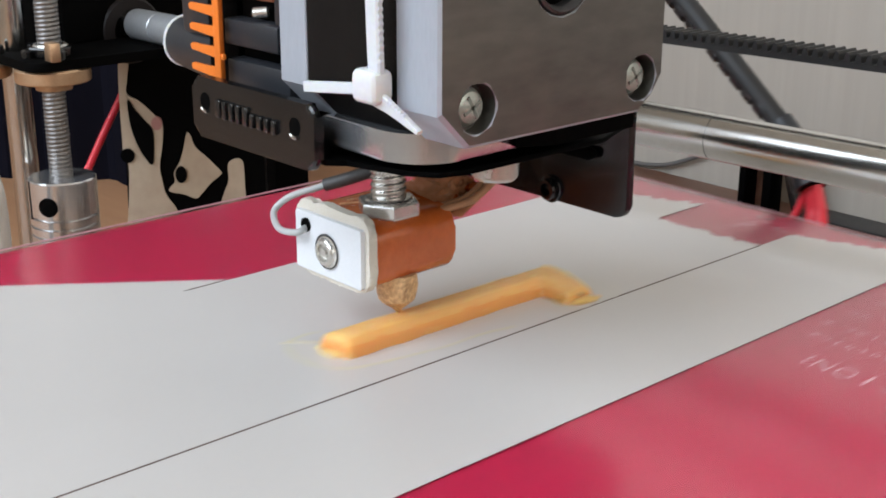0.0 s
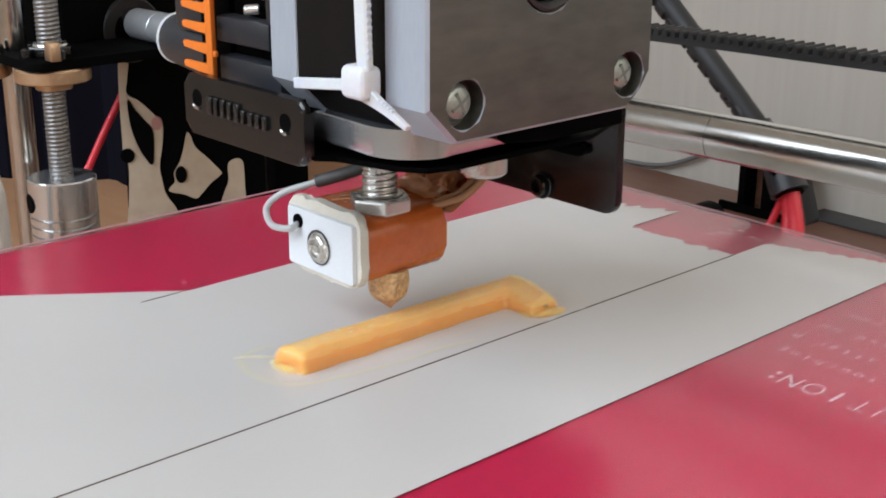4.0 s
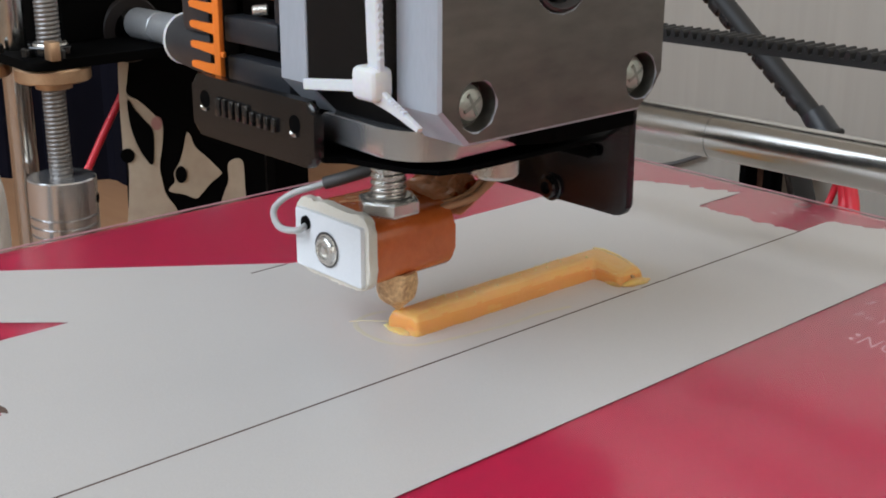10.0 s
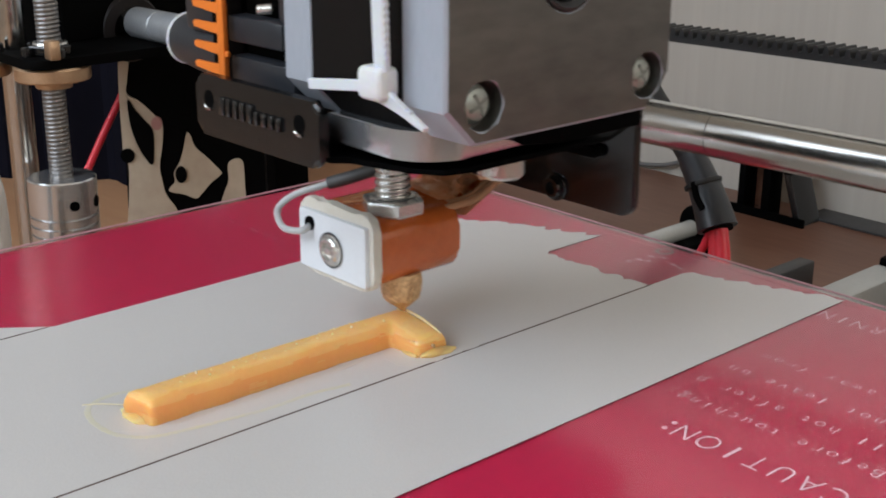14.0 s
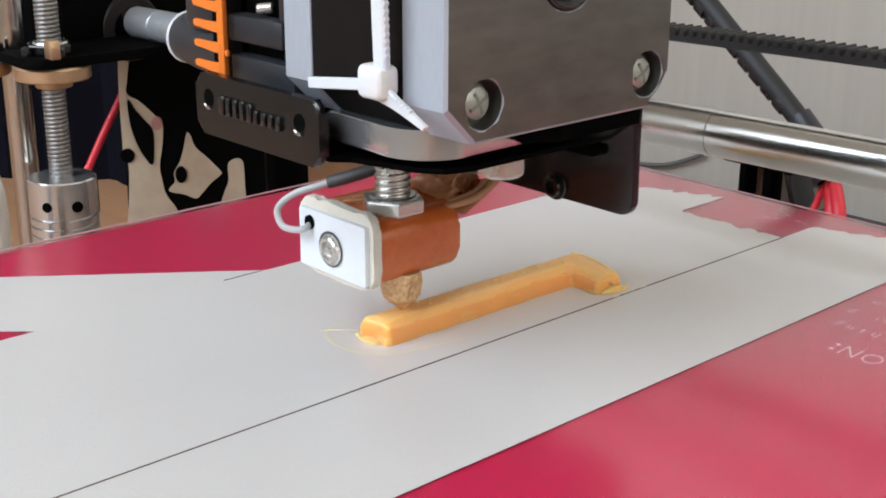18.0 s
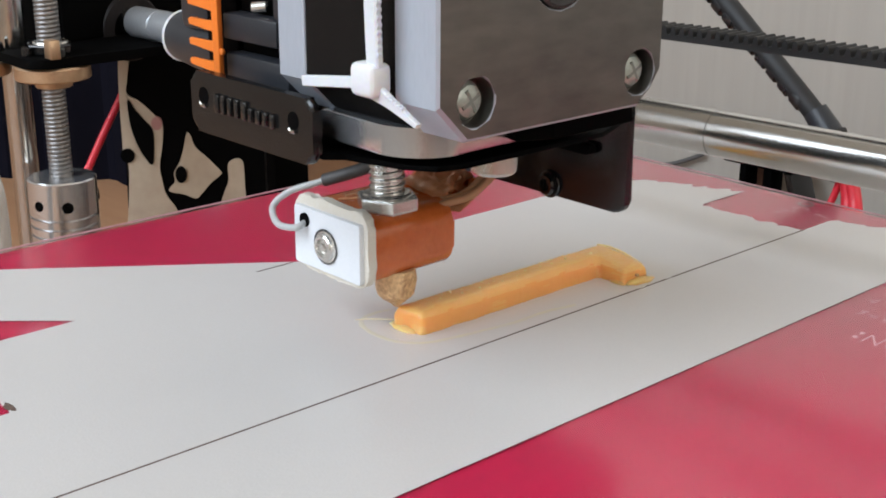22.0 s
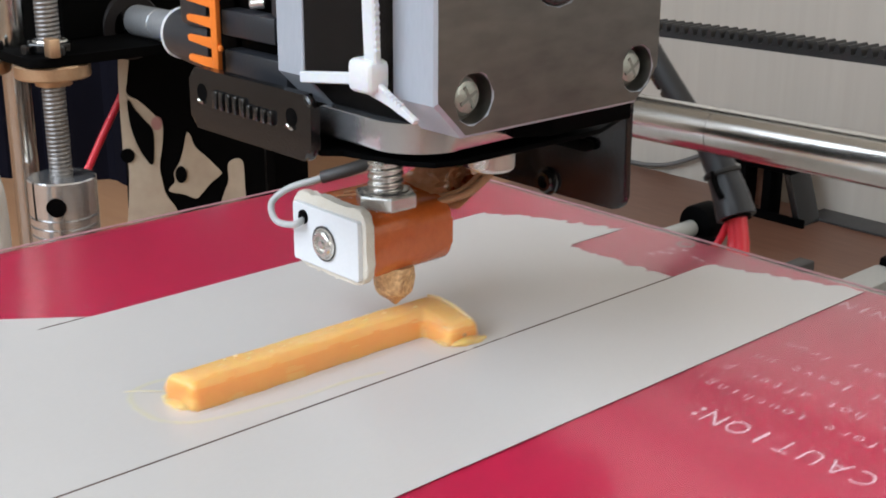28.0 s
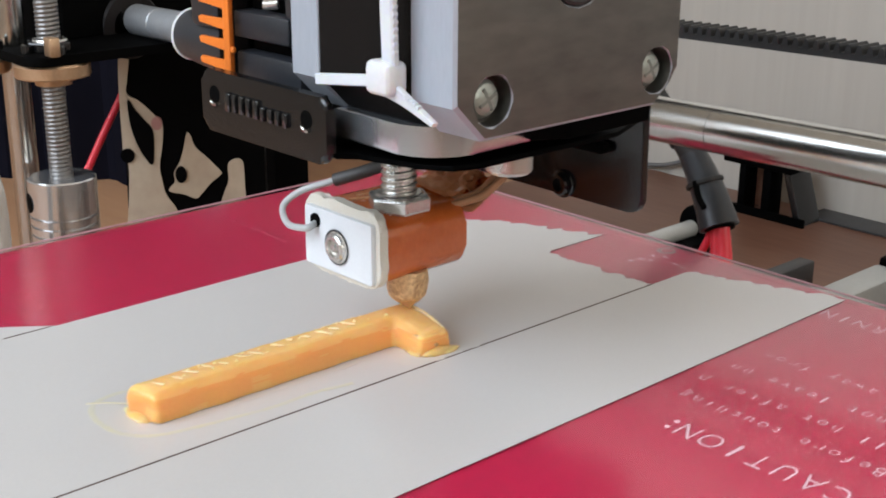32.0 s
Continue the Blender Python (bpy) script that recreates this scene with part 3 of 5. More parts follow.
    # the skirt drawn round the foot before printing
    skirt = ((-0.1602, 0.0807), (-0.1607, 0.0771), (-0.1592, 0.0734), (-0.1549, 0.0716), (-0.1489, 0.0719), (-0.1451, 0.0748), (-0.1434, 0.0797), (-0.1423, 0.0862), (-0.1413, 0.093), (-0.1413, 0.1003), (-0.1401, 0.107))
    bm = tube([(x, y, 0.0) for x, y in skirt], 0.00045, 8, 6)
    for v in lumpy(bm, 0.00012, 600).verts:
        v.co.z = 0.000112 + v.co.z * 0.05
    part("skirt_line", bm, SKIRT, p, "faint yellow skirt line on the tape")
    # yellow patches: thin residue plus the orange light bleeding onto the tape, painted
    for patch in (((-0.1588, 0.0735), (-0.1562, 0.0712), (-0.1500, 0.0716), (-0.1462, 0.0760), (-0.1456, 0.0900), (-0.1452, 0.1120), (-0.1470, 0.1180), (-0.1552, 0.1120), (-0.1560, 0.0850)),
                  ((-0.1466, 0.1180), (-0.1400, 0.1168), (-0.1380, 0.1215), (-0.1379, 0.1330), (-0.1420, 0.1372), (-0.1500, 0.1350), (-0.1480, 0.1260))):
        edge = [(u + 0.0006 * noise.noise((u * 500, v * 500, 1)), v + 0.0006 * noise.noise((u * 500, v * 500, 6))) for u, v in dense(soft_outline(patch, 0.002, 0.0), 0.0008)]
        part("residue_glow", prism(edge, "z", 0.00010, 0.000112), RESIDUE_GLOW, p, "faint yellow patch on the tape, residue with the print's glow painted in", smooth=0)
    part("loose_thread", tube(((-0.1552, 0.0780, 0.0004), (-0.1588, 0.0752, 0.0002), (-0.1604, 0.0730, 0.00016)), 0.00010, 8, 6), BRIM, p, "loose yellow thread at the foot")
    return p, top, strokes


printed, print_top, print_strokes = build_print()

# ---- print head: motor, extruder, hot end ----
HEAD0 = Vector((-0.1556, 0.1276, 0.0042))


def chamfered(u0, u1, v0, v1, c):
    return [(u0 + c, v0), (u1 - c, v0), (u1, v0 + c), (u1, v1 - c), (u1 - c, v1), (u0 + c, v1), (u0, v1 - c), (u0, v0 + c)]


def socket_screw(x, y, z, r, parent, axis=(1, 0, 0), mat=PALE_ZINC):
    """A cross-slotted pan-head screw, its head facing along the axis."""
    s = part("screw", lathe((x, y, z), axis, ((-0.002, r * 0.95), (0.0006, r), (0.0014, r * 0.8), (0.0018, r * 0.45), (0.0018, r * 0.2)), 24), mat, parent, "cross-slotted steel screw")
    bm = box(-r * 0.62, r * 0.62, -r * 0.09, r * 0.09, 0.0014, 0.00183)
    box(-r * 0.09, r * 0.09, -r * 0.62, r * 0.62, 0.0014, 0.00183, bm=bm)
    bm.transform(Matrix.Translation((x, y, z)) @ Vector(axis).to_track_quat("Z", "Y").to_matrix().to_4x4() @ Matrix.Rotation(0.5, 4, "Z"))
    part("slot", bm, SLOT_GREY, s)
    return s


def drilled_cover(outline, x0, x1, holes, depth, bevel=0.0004, seg=48):
    """A cover lying across x, with round counterbores sunk into its front at x1: holes of (y, z, radius)."""
    bm = bmesh.new()

    def ring(points, x):
        return [bm.verts.new((x, u, v)) for u, v in points]

    def bridge(a, b):
        for j in range(len(a)):
            bm.faces.new((a[j], a[(j + 1) % len(a)], b[(j + 1) % len(a)], b[j]))
    cu, cv = sum(p[0] for p in outline) / len(outline), sum(p[1] for p in outline) / len(outline)
    inner = [(u - math.copysign(bevel, u - cu), v - math.copysign(bevel, v - cv)) for u, v in outline]
    back, edge, front = ring(outline, x0), ring(outline, x1 - bevel), ring(inner, x1)
    bridge(back, edge)
    bridge(edge, front)
    bm.faces.new(back)
    loops = [front]
    for y, z, r in holes:
        circle = [(math.cos(2 * math.pi * j / seg), math.sin(2 * math.pi * j / seg)) for j in range(seg)]
        a, b, c = (ring([(y + q * u, z + q * v) for u, v in circle], x) for q, x in ((r + 0.0002, x1), (r, x1 - 0.0002), (r, x1 - depth)))
        bridge(a, b)
        bridge(b, c)
        bm.faces.new(c)
        loops.append(a)
    flat = [v for lp in loops for v in lp]
    pts = [Vector((v.co.y, v.co.z)) * 1000 for v in flat]
    tris = geometry.delaunay_2d_cdt(pts, [], [], 0, 1e-6)[2]
    for t in tris:
        c = (pts[t[0]] + pts[t[1]] + pts[t[2]]) / 3000
        if all((c - Vector((y, z))).length > r for y, z, r in holes):
            bm.faces.new([flat[i] for i in t])
    return bm


def strap_band(points, width, thick, normal, taper=None):
    """A flat band along points; normal: the way its broad side faces."""
    bm = bmesh.new()
    path = smooth_path(points, 5)
    nrm = Vector(normal).normalized()
    rings = []
    for i, p in enumerate(path):
        d = (path[min(i + 1, len(path) - 1)] - path[max(i - 1, 0)]).normalized()
        side = d.cross(nrm).normalized()
        w = width * (1 if taper is None else 1 + (taper - 1) * i / (len(path) - 1))
        rings.append([bm.verts.new(p + side * (a * w / 2) + nrm * (b * thick / 2)) for a, b in ((-1, -0.6), (-0.8, -1), (0.8, -1), (1, -0.6), (1, 0.6), (0.8, 1), (-0.8, 1), (-1, 0.6))])
    for a, b in zip(rings, rings[1:]):
        for j in range(8):
            bm.faces.new((a[j], a[(j + 1) % 8], b[(j + 1) % 8], b[j]))
    bm.faces.new(rings[0])
    bm.faces.new(rings[-1])
    return bm


def build_head():
    h = thing("print_head", HEAD0, "print head with stepper motor, black bracket and taped hot end", "print head")
    y0, y1, z0, z1 = 0.0992, 0.1415, 0.0440, 0.0863
    # stepper motor
    screws = [(y, z) for y in (0.1056, 0.1368) for z in (0.0488, 0.0800)]
    holes = [(y, z, 0.0032) for y, z in screws] + [(0.1204, 0.0644, 0.0056)]
    cap = part("front_cover", drilled_cover(chamfered(y0, y1, z0, z1, 0.0046), -0.1214, -0.1136, holes, 0.0027), [ALU_FACE, ALU_SIDE], h, "brushed grey aluminium motor cover", smooth=15)
    # outer sides take the lit tone, front and bores the shaded one
    for f in cap.data.polygons:
        c = f.center + HEAD0
        bored = min(math.hypot(c.y - y, c.z - z) - r for y, z, r in holes) < 0.00005
        f.material_index = int(abs(f.normal.x) < 0.9 and not bored)
    for y, z in screws:
        socket_screw(-0.1163, y, z, 0.0025, cap)
    part("shaft_ring", lathe((-0.1160, 0.1204, 0.0644), (1, 0, 0), ((0.0, 0.0054), (0.0025, 0.0054), (0.0027, 0.0050), (0.0018, 0.0044), (0.0002, 0.0044)), 28, caps=False), DARK_IRON, cap, "dark ring of the shaft hole")
    part("shaft_end", rod((-0.1165, 0.1204, 0.0644), (-0.1155, 0.1204, 0.0644), 0.0043, 28), BLACK, cap, "dark shaft hole")
    part("lamination", prism(chamfered(y0 + 0.0003, y1 - 0.0003, z0 + 0.0003, z1 - 0.0003, 0.0045), "x", -0.1402, -0.1214), LAMINATION, h, "dark laminated motor body", smooth=15)
    part("rear_cover", prism(chamfered(y0, y1, z0, z1, 0.0046), "x", -0.1463, -0.1402, 0.0004), ALU_SIDE, h, "light grey aluminium motor flange", smooth=15)
    # extruder block under the motor, with one round corner
    part("extruder_block", prism(rounded(-0.1406, -0.1208, 0.1019, 0.124, 0.0075, 10, (0, 1, 0, 0)), "z", 0.0402, 0.0442, 0.0004), ALU_POLISHED, h, "polished aluminium extruder block with a rounded corner")
    # bracket: upright flange with holes and raised letters, base plate, hanging flange
    f = part("bracket_flange", prism(rounded(-0.1664, -0.1362, 0.0376, 0.0467, 0.0016), "y", 0.0972, 0.0988, 0.0008, seg=3), BLACK_STEEL, h, "glossy black bracket flange with raised letters", smooth=15)
    for x in (-0.1629, -0.1405):
        part("hole", rod((x, 0.09715, 0.0432), (x, 0.0980, 0.0432), 0.0013, 20), COW_BLACK, f)
        part("hole_rim", tube([(x + 0.0013 * math.cos(a), 0.0971, 0.0430 + 0.0013 * math.sin(a)) for a in (4.0, 4.4, 4.8, 5.2)], 0.00030, 8, 4), STEEL, f, "bright steel arc below the hole")
    for i in range(9):
        x, w = -0.1596 + i * 0.00176, (0.0013, 0.0010, 0.0010, 0.0010, 0.0012, 0.0009, 0.0011, 0.0010, 0.0010)[i]
        top = 0.0441 if i < 5 else 0.0434
        part("raised_mark", box(x, x + w, 0.0966, 0.0974, 0.0413, top, 0.0003), RAISED_GLOSS, f, "plain raised bar")
    part("base_plate", prism(((-0.1664, 0.0988), (-0.1362, 0.0988), (-0.1345, 0.1012), (-0.1250, 0.1035), (-0.1212, 0.1060), (-0.1200, 0.1100), (-0.1200, 0.1370), (-0.1262, 0.1520), (-0.1664, 0.1520)), "z", 0.0383, 0.0391, 0.0002), BLACK, h)
    part("spacer_block", box(-0.1580, -0.1270, 0.1065, 0.1380, 0.0391, 0.0402), BLACK, h)
    part("motor_seat", prism(((-0.1463, 0.1250), (-0.1190, 0.1180), (-0.1165, 0.1230), (-0.1165, 0.1392), (-0.1463, 0.1392)), "z", 0.0409, 0.0438, 0.0002), BLACK, h)
    g = part("hanging_flange", prism(rounded(-0.1720, -0.1262, 0.0224, 0.0410, 0.0022, 5, (1, 1, 0, 0)), "y", 0.1505, 0.1521, 0.0003), DARK_SATIN, h, "black steel flange hanging behind the hot end", smooth=15)
    part("tab", prism(rounded(-0.1460, -0.1326, 0.0312, 0.0330, 0.0008, 4, (0, 1, 1, 0)), "y", 0.1488, 0.1506, 0.0002), COW_BLACK, g, "black tab before the flange")
    bolt = part("bolt_head", lathe((-0.1424, 0.1505, 0.0243), (0, -1, 0), ((0.0, 0.0019), (0.0012, 0.0019), (0.0015, 0.0016), (0.0015, 0.0011), (0.0006, 0.0010)), 24), BLACK_STEEL, g, "small black socket bolt")
    part("washer", lathe((-0.1424, 0.1505, 0.0243), (0, -1, 0), ((0.0, 0.0024), (0.0003, 0.0024), (0.0004, 0.0022)), 24), DARK_SATIN, bolt)
    part("standoff", lathe((-0.1245, 0.1195, 0.0380), (0, 0, -1), ((0.0, 0.0033), (0.0022, 0.0033), (0.0027, 0.0028), (0.0027, 0.0014)), 28), ZINC, h, "bright steel standoff under the plate")
    # dark plastic blocks of the feeder
    part("feeder_block", box(-0.1660, -0.1522, 0.1030, 0.124, 0.0507, 0.0546, 0.0004), GREY_PLASTIC, h)
    part("feeder_block", box(-0.1660, -0.1500, 0.1033, 0.124, 0.0440, 0.0486, 0.0004), GREY_PLASTIC, h)
    part("feeder_core", box(-0.1655, -0.1453, 0.1060, 0.128, 0.0440, 0.078, 0.0004), BLACK, h)
    part("feeder_side", box(-0.1535, -0.1453, 0.1035, 0.124, 0.0546, 0.078, 0.0003), GREY_PLASTIC, h)
    part("copper_heat_sink", box(-0.1655, -0.1560, 0.1050, 0.122, 0.0575, 0.072, 0.0004), material("copper_brown", (0.24, 0.08, 0.035), 0.5, second=(0.16, 0.05, 0.025)), h)
    part("pin", lathe((-0.1596, 0.1040, 0.0558), (0.62, 0.6, 0.08), ((0.0, 0.0006), (0.0002, 0.0008), (0.0022, 0.0008), (0.0025, 0.0005)), 20), ZINC, h, "bright steel pin")
    # orange comb
    comb = part("orange_comb", box(-0.1663, -0.1646, 0.1012, 0.1021, 0.0446, 0.0700, 0.0002), ORANGE, h, "bright orange plastic comb")
    for i in range(8):
        z = 0.0467 + i * 0.00305
        bm = prism(((-0.1662, z - 0.0011), (-0.1662, z + 0.0007), (-0.1680, z + 0.0005), (-0.1726, z + 0.0005), (-0.1731, z + 0.0002), (-0.1728, z - 0.0006), (-0.1690, z - 0.0008)), "y", 0.1013, 0.1020, 0.00015)
        part("tooth", bm, ORANGE, comb)
    part("catch", box(-0.1648, -0.1639, 0.1013, 0.1020, 0.0485, 0.0495, 0.0003), ORANGE, comb)
    part("comb_backing", box(-0.1745, -0.1660, 0.1055, 0.116, 0.0440, 0.072, 0.0004), BLACK, h)
    # grey housing beside the comb, with its light rim
    part("fan_housing", lathe((-0.1918, 0.1115, 0.0472), (1, 0, 0), ((0.0, 0.0036), (0.0008, 0.0042), (0.0060, 0.0048), (0.0188, 0.0054)), 32), GREY_PLASTIC, h, "dark grey plastic housing")
    part("housing_rim", lathe((-0.1921, 0.1115, 0.0472), (1, 0, 0), ((0.0002, 0.0030), (0.0000, 0.0038), (0.0007, 0.0044), (0.0012, 0.0040)), 32, caps=False), NYLON, h, "pale rim of the housing")
    part("housing_block", box(-0.1835, -0.1748, 0.106, 0.124, 0.0500, 0.075, 0.0012), GREY_PLASTIC, h)
    # cable tie round the motor
    t = part("cable_tie", box(-0.1256, -0.1209, 0.0950, 0.0985, 0.0493, 0.0536, 0.0010, seg=3), NYLON, h, "white nylon cable tie with its locking head")
    part("strap", strap_band(((-0.1222, 0.0966, 0.0532), (-0.1222, 0.0964, 0.0580), (-0.1224, 0.0964, 0.0640), (-0.1230, 0.0966, 0.0780)), 0.0023, 0.0011, (0, -1, 0)), NYLON, t, "white strap")
    for k in range(20):
        z = 0.0545 + k * 0.0009
        part("tooth", box(-0.1215 - k * 0.00002, -0.1208 - k * 0.00002, 0.0960, 0.0968, z, z + 0.0005, 0.0001, seg=1), NYLON, t)
    part("strap", strap_band(((-0.1262, 0.0978, 0.0505), (-0.1330, 0.0981, 0.0496), (-0.1395, 0.0986, 0.0487)), 0.0015, 0.0010, (0, -1, 0)), NYLON, t)
    tail = part("strap", strap_band(((-0.1222, 0.0966, 0.0502), (-0.1196, 0.0972, 0.0488), (-0.1158, 0.0980, 0.0466)), 0.0024, 0.0009, (0, -1, 0), 0.25), NYLON, t)
    for k in range(6):
        p = Vector((-0.1203, 0.0969, 0.0498)).lerp(Vector((-0.1180, 0.0974, 0.0484)), k / 5)
        ob = part("tooth", box(p.x - 0.0003, p.x + 0.0003, p.y - 0.0004, p.y + 0.0004, p.z - 0.0003, p.z + 0.0003, 0.0001, seg=1), NYLON, t)
        ob.parent = t
    # hot end
    ax, ay = -0.1556, 0.1276
    bx, by = -0.1568, 0.1270
    part("barrel", thread((bx, by, 0.0210), (bx, by, 0.0400), 0.0031, 0.00115, 0.0005, 24), ZINC, h, "threaded steel barrel", smooth=85)
    part("nut", rod((bx, by, 0.0213), (bx, by, 0.0240), 0.0053, 6, 0.0005), ZINC, h, "bright hexagon nut")
    part("washer_nut", lathe((bx, by, 0.0240), (0, 0, 1), ((0.0, 0.0040), (0.0003, 0.0037), (0.0004, 0.0029)), 24), ZINC, h)
    wrap = part("tape_wrap", prism(rounded(-0.1719, -0.1522, 0.0102, 0.0216, 0.0036, 8), "y", 0.1200, 0.1378, 0.0006, seg=2), KAPTON, h, "amber heat-proof tape wrapped round the heater block")
    rim = [(u + 0.00035 * noise.noise((u * 380, v * 380, 3)), v + 0.00045 * noise.noise((u * 380, v * 380, 8))) for u, v in dense(rounded(-0.1715, -0.1519, 0.0099, 0.0228, 0.0030, 9), 0.0007)]
    part("insulation", prism(rim, "y", 0.1189, 0.1206, 0.0004), COTTON, h, "ragged cream insulation")
    face = part("block_face", prism(rounded(-0.1705, -0.1530, 0.0109, 0.0210, 0.0005, 3), "y", 0.1180, 0.1194, 0.00012), WHITE_PLATE, h, "white front face of the heater block", smooth=15)
    part("socket_bolt", lathe((-0.1615, 0.1180, 0.0155), (0, -1, 0), ((-0.001, 0.0027), (0.0004, 0.0027), (0.0005, 0.0024), (0.0009, 0.0023), (0.0012, 0.0020), (0.0012, 0.0015), (0.0006, 0.0013), (0.0006, 0.0009), (0.0011, 0.0006)), 32), ZINC, face, "steel socket-head bolt")
    part("bolt_rim", lathe((-0.1617, 0.1178, 0.0155), (0, -1, 0), ((0.0, 0.0030), (0.00015, 0.0030), (0.00015, 0.0026)), 28, caps=False), DARK_IRON, face)
    part("wire_hole", rod((-0.1674, 0.1177, 0.0188), (-0.1674, 0.1180, 0.0188), 0.0012, 20), COW_BLACK, face)
    part("sensor_wire", tube(((-0.1674, 0.1180, 0.0183), (-0.1675, 0.1160, 0.0178), (-0.1718, 0.1155, 0.0176), (-0.1752, 0.1170, 0.0196), (-0.1738, 0.1195, 0.0220), (-0.1700, 0.1225, 0.0238), (-0.1665, 0.1249, 0.0253)), 0.00058, 10, 8), CLEAR, h, "white sleeved sensor wire")
    part("wire_sleeve", tube(((-0.1690, 0.1233, 0.0243), (-0.1645, 0.1262, 0.0262), (-0.1600, 0.1300, 0.0285)), 0.0011, 10, 5), SLEEVE, h, "grey heat-shrink sleeve")
    part("nozzle", lumpy(lathe((ax, ay, 0.0042), (0, 0, 1), ((0.0, 0.0004), (0.0004, 0.0008), (0.0010, 0.0014), (0.0018, 0.0023), (0.0026, 0.0031), (0.0036, 0.0034), (0.0050, 0.0035), (0.0070, 0.0035)), 20), 0.0004, 420), CHARRED, h, "scorched brass nozzle caked with plastic")
    # crumpled tape end and heater wires behind the block
    q00, q10, q11, q01 = Vector((-0.1535, 0.1376, 0.0212)), Vector((-0.1571, 0.1496, 0.0232)), Vector((-0.1612, 0.1480, 0.0262)), Vector((-0.1618, 0.1345, 0.0238))
    for k in range(4):
        n, w = 14, 9
        lift, cut = Vector((0, 0, 0.0006 * (k - 1.5))), random.uniform(0.72, 1.0)
        bm = bmesh.new()
        grid = []
        for i in range(n + 1):
            row = []
            for j in range(w + 1):
                u, v = cut * i / n, (j / w) * (1 - 0.25 * i / n) + 0.06 * k
                at = q00.lerp(q10, u).lerp(q01.lerp(q11, u), min(v, 1.0)) + lift
                fold = 1 - abs(noise.noise((u * 5 + k * 9, v * 4, k * 3.1))) * 2.4
                at += Vector((0.0004 * noise.noise((u * 7, v * 6, k + 4)), 0.0005 * noise.noise((u * 6, v * 7, k + 8)), 0.0011 * fold * min(1.0, u * 3) - 0.0008))
                row.append(bm.verts.new(at))
            grid.append(row)
        for i in range(n):
            for j in range(w):
                bm.faces.new((grid[i][j], grid[i + 1][j], grid[i + 1][j + 1], grid[i][j + 1]))
        bmesh.ops.solidify(bm, geom=bm.faces, thickness=0.00008)
        part("tape_scrap", bm, KAPTON if k == 1 else KAPTON_THIN, wrap, "crumpled amber tape end", smooth=14)
    for pts in (((-0.1648, 0.1230, 0.0219), (-0.1622, 0.1262, 0.0223), (-0.1606, 0.1290, 0.0221)), ((-0.1632, 0.1208, 0.0218), (-0.1604, 0.1212, 0.0222), (-0.1580, 0.1210, 0.0219)), ((-0.1660, 0.1255, 0.0218), (-0.1640, 0.1290, 0.0222), (-0.1622, 0.1320, 0.0219))):
        part("tape_crease", tube(pts, 0.00022, 8, 5), KAPTON_THIN, wrap, "raised crease in the tape")
    part("tape_tail", strap_band(((-0.1528, 0.1378, 0.0196), (-0.1545, 0.1430, 0.0208), (-0.1568, 0.1500, 0.0224)), 0.0030, 0.0002, (0.3, -1, 0.5)), KAPTON_THIN, wrap, "tan tape strip reaching back")
    for dx in (0.0, 0.0015):
        part("heater_wire", tube(((-0.156 + dx, 0.136, 0.0205), (-0.153 + dx, 0.142, 0.0225), (-0.151 + dx, 0.147, 0.0290), (-0.151 + dx, 0.149, 0.0370)), 0.0007, 8, 6), material("tan_wire", (0.42, 0.20, 0.10), 0.5), h)
    return h


head = build_head()


# ---- gantry: smooth rod, belt, left end ----
GANTRY0 = Vector((-0.3445, 0.160, 0.012))


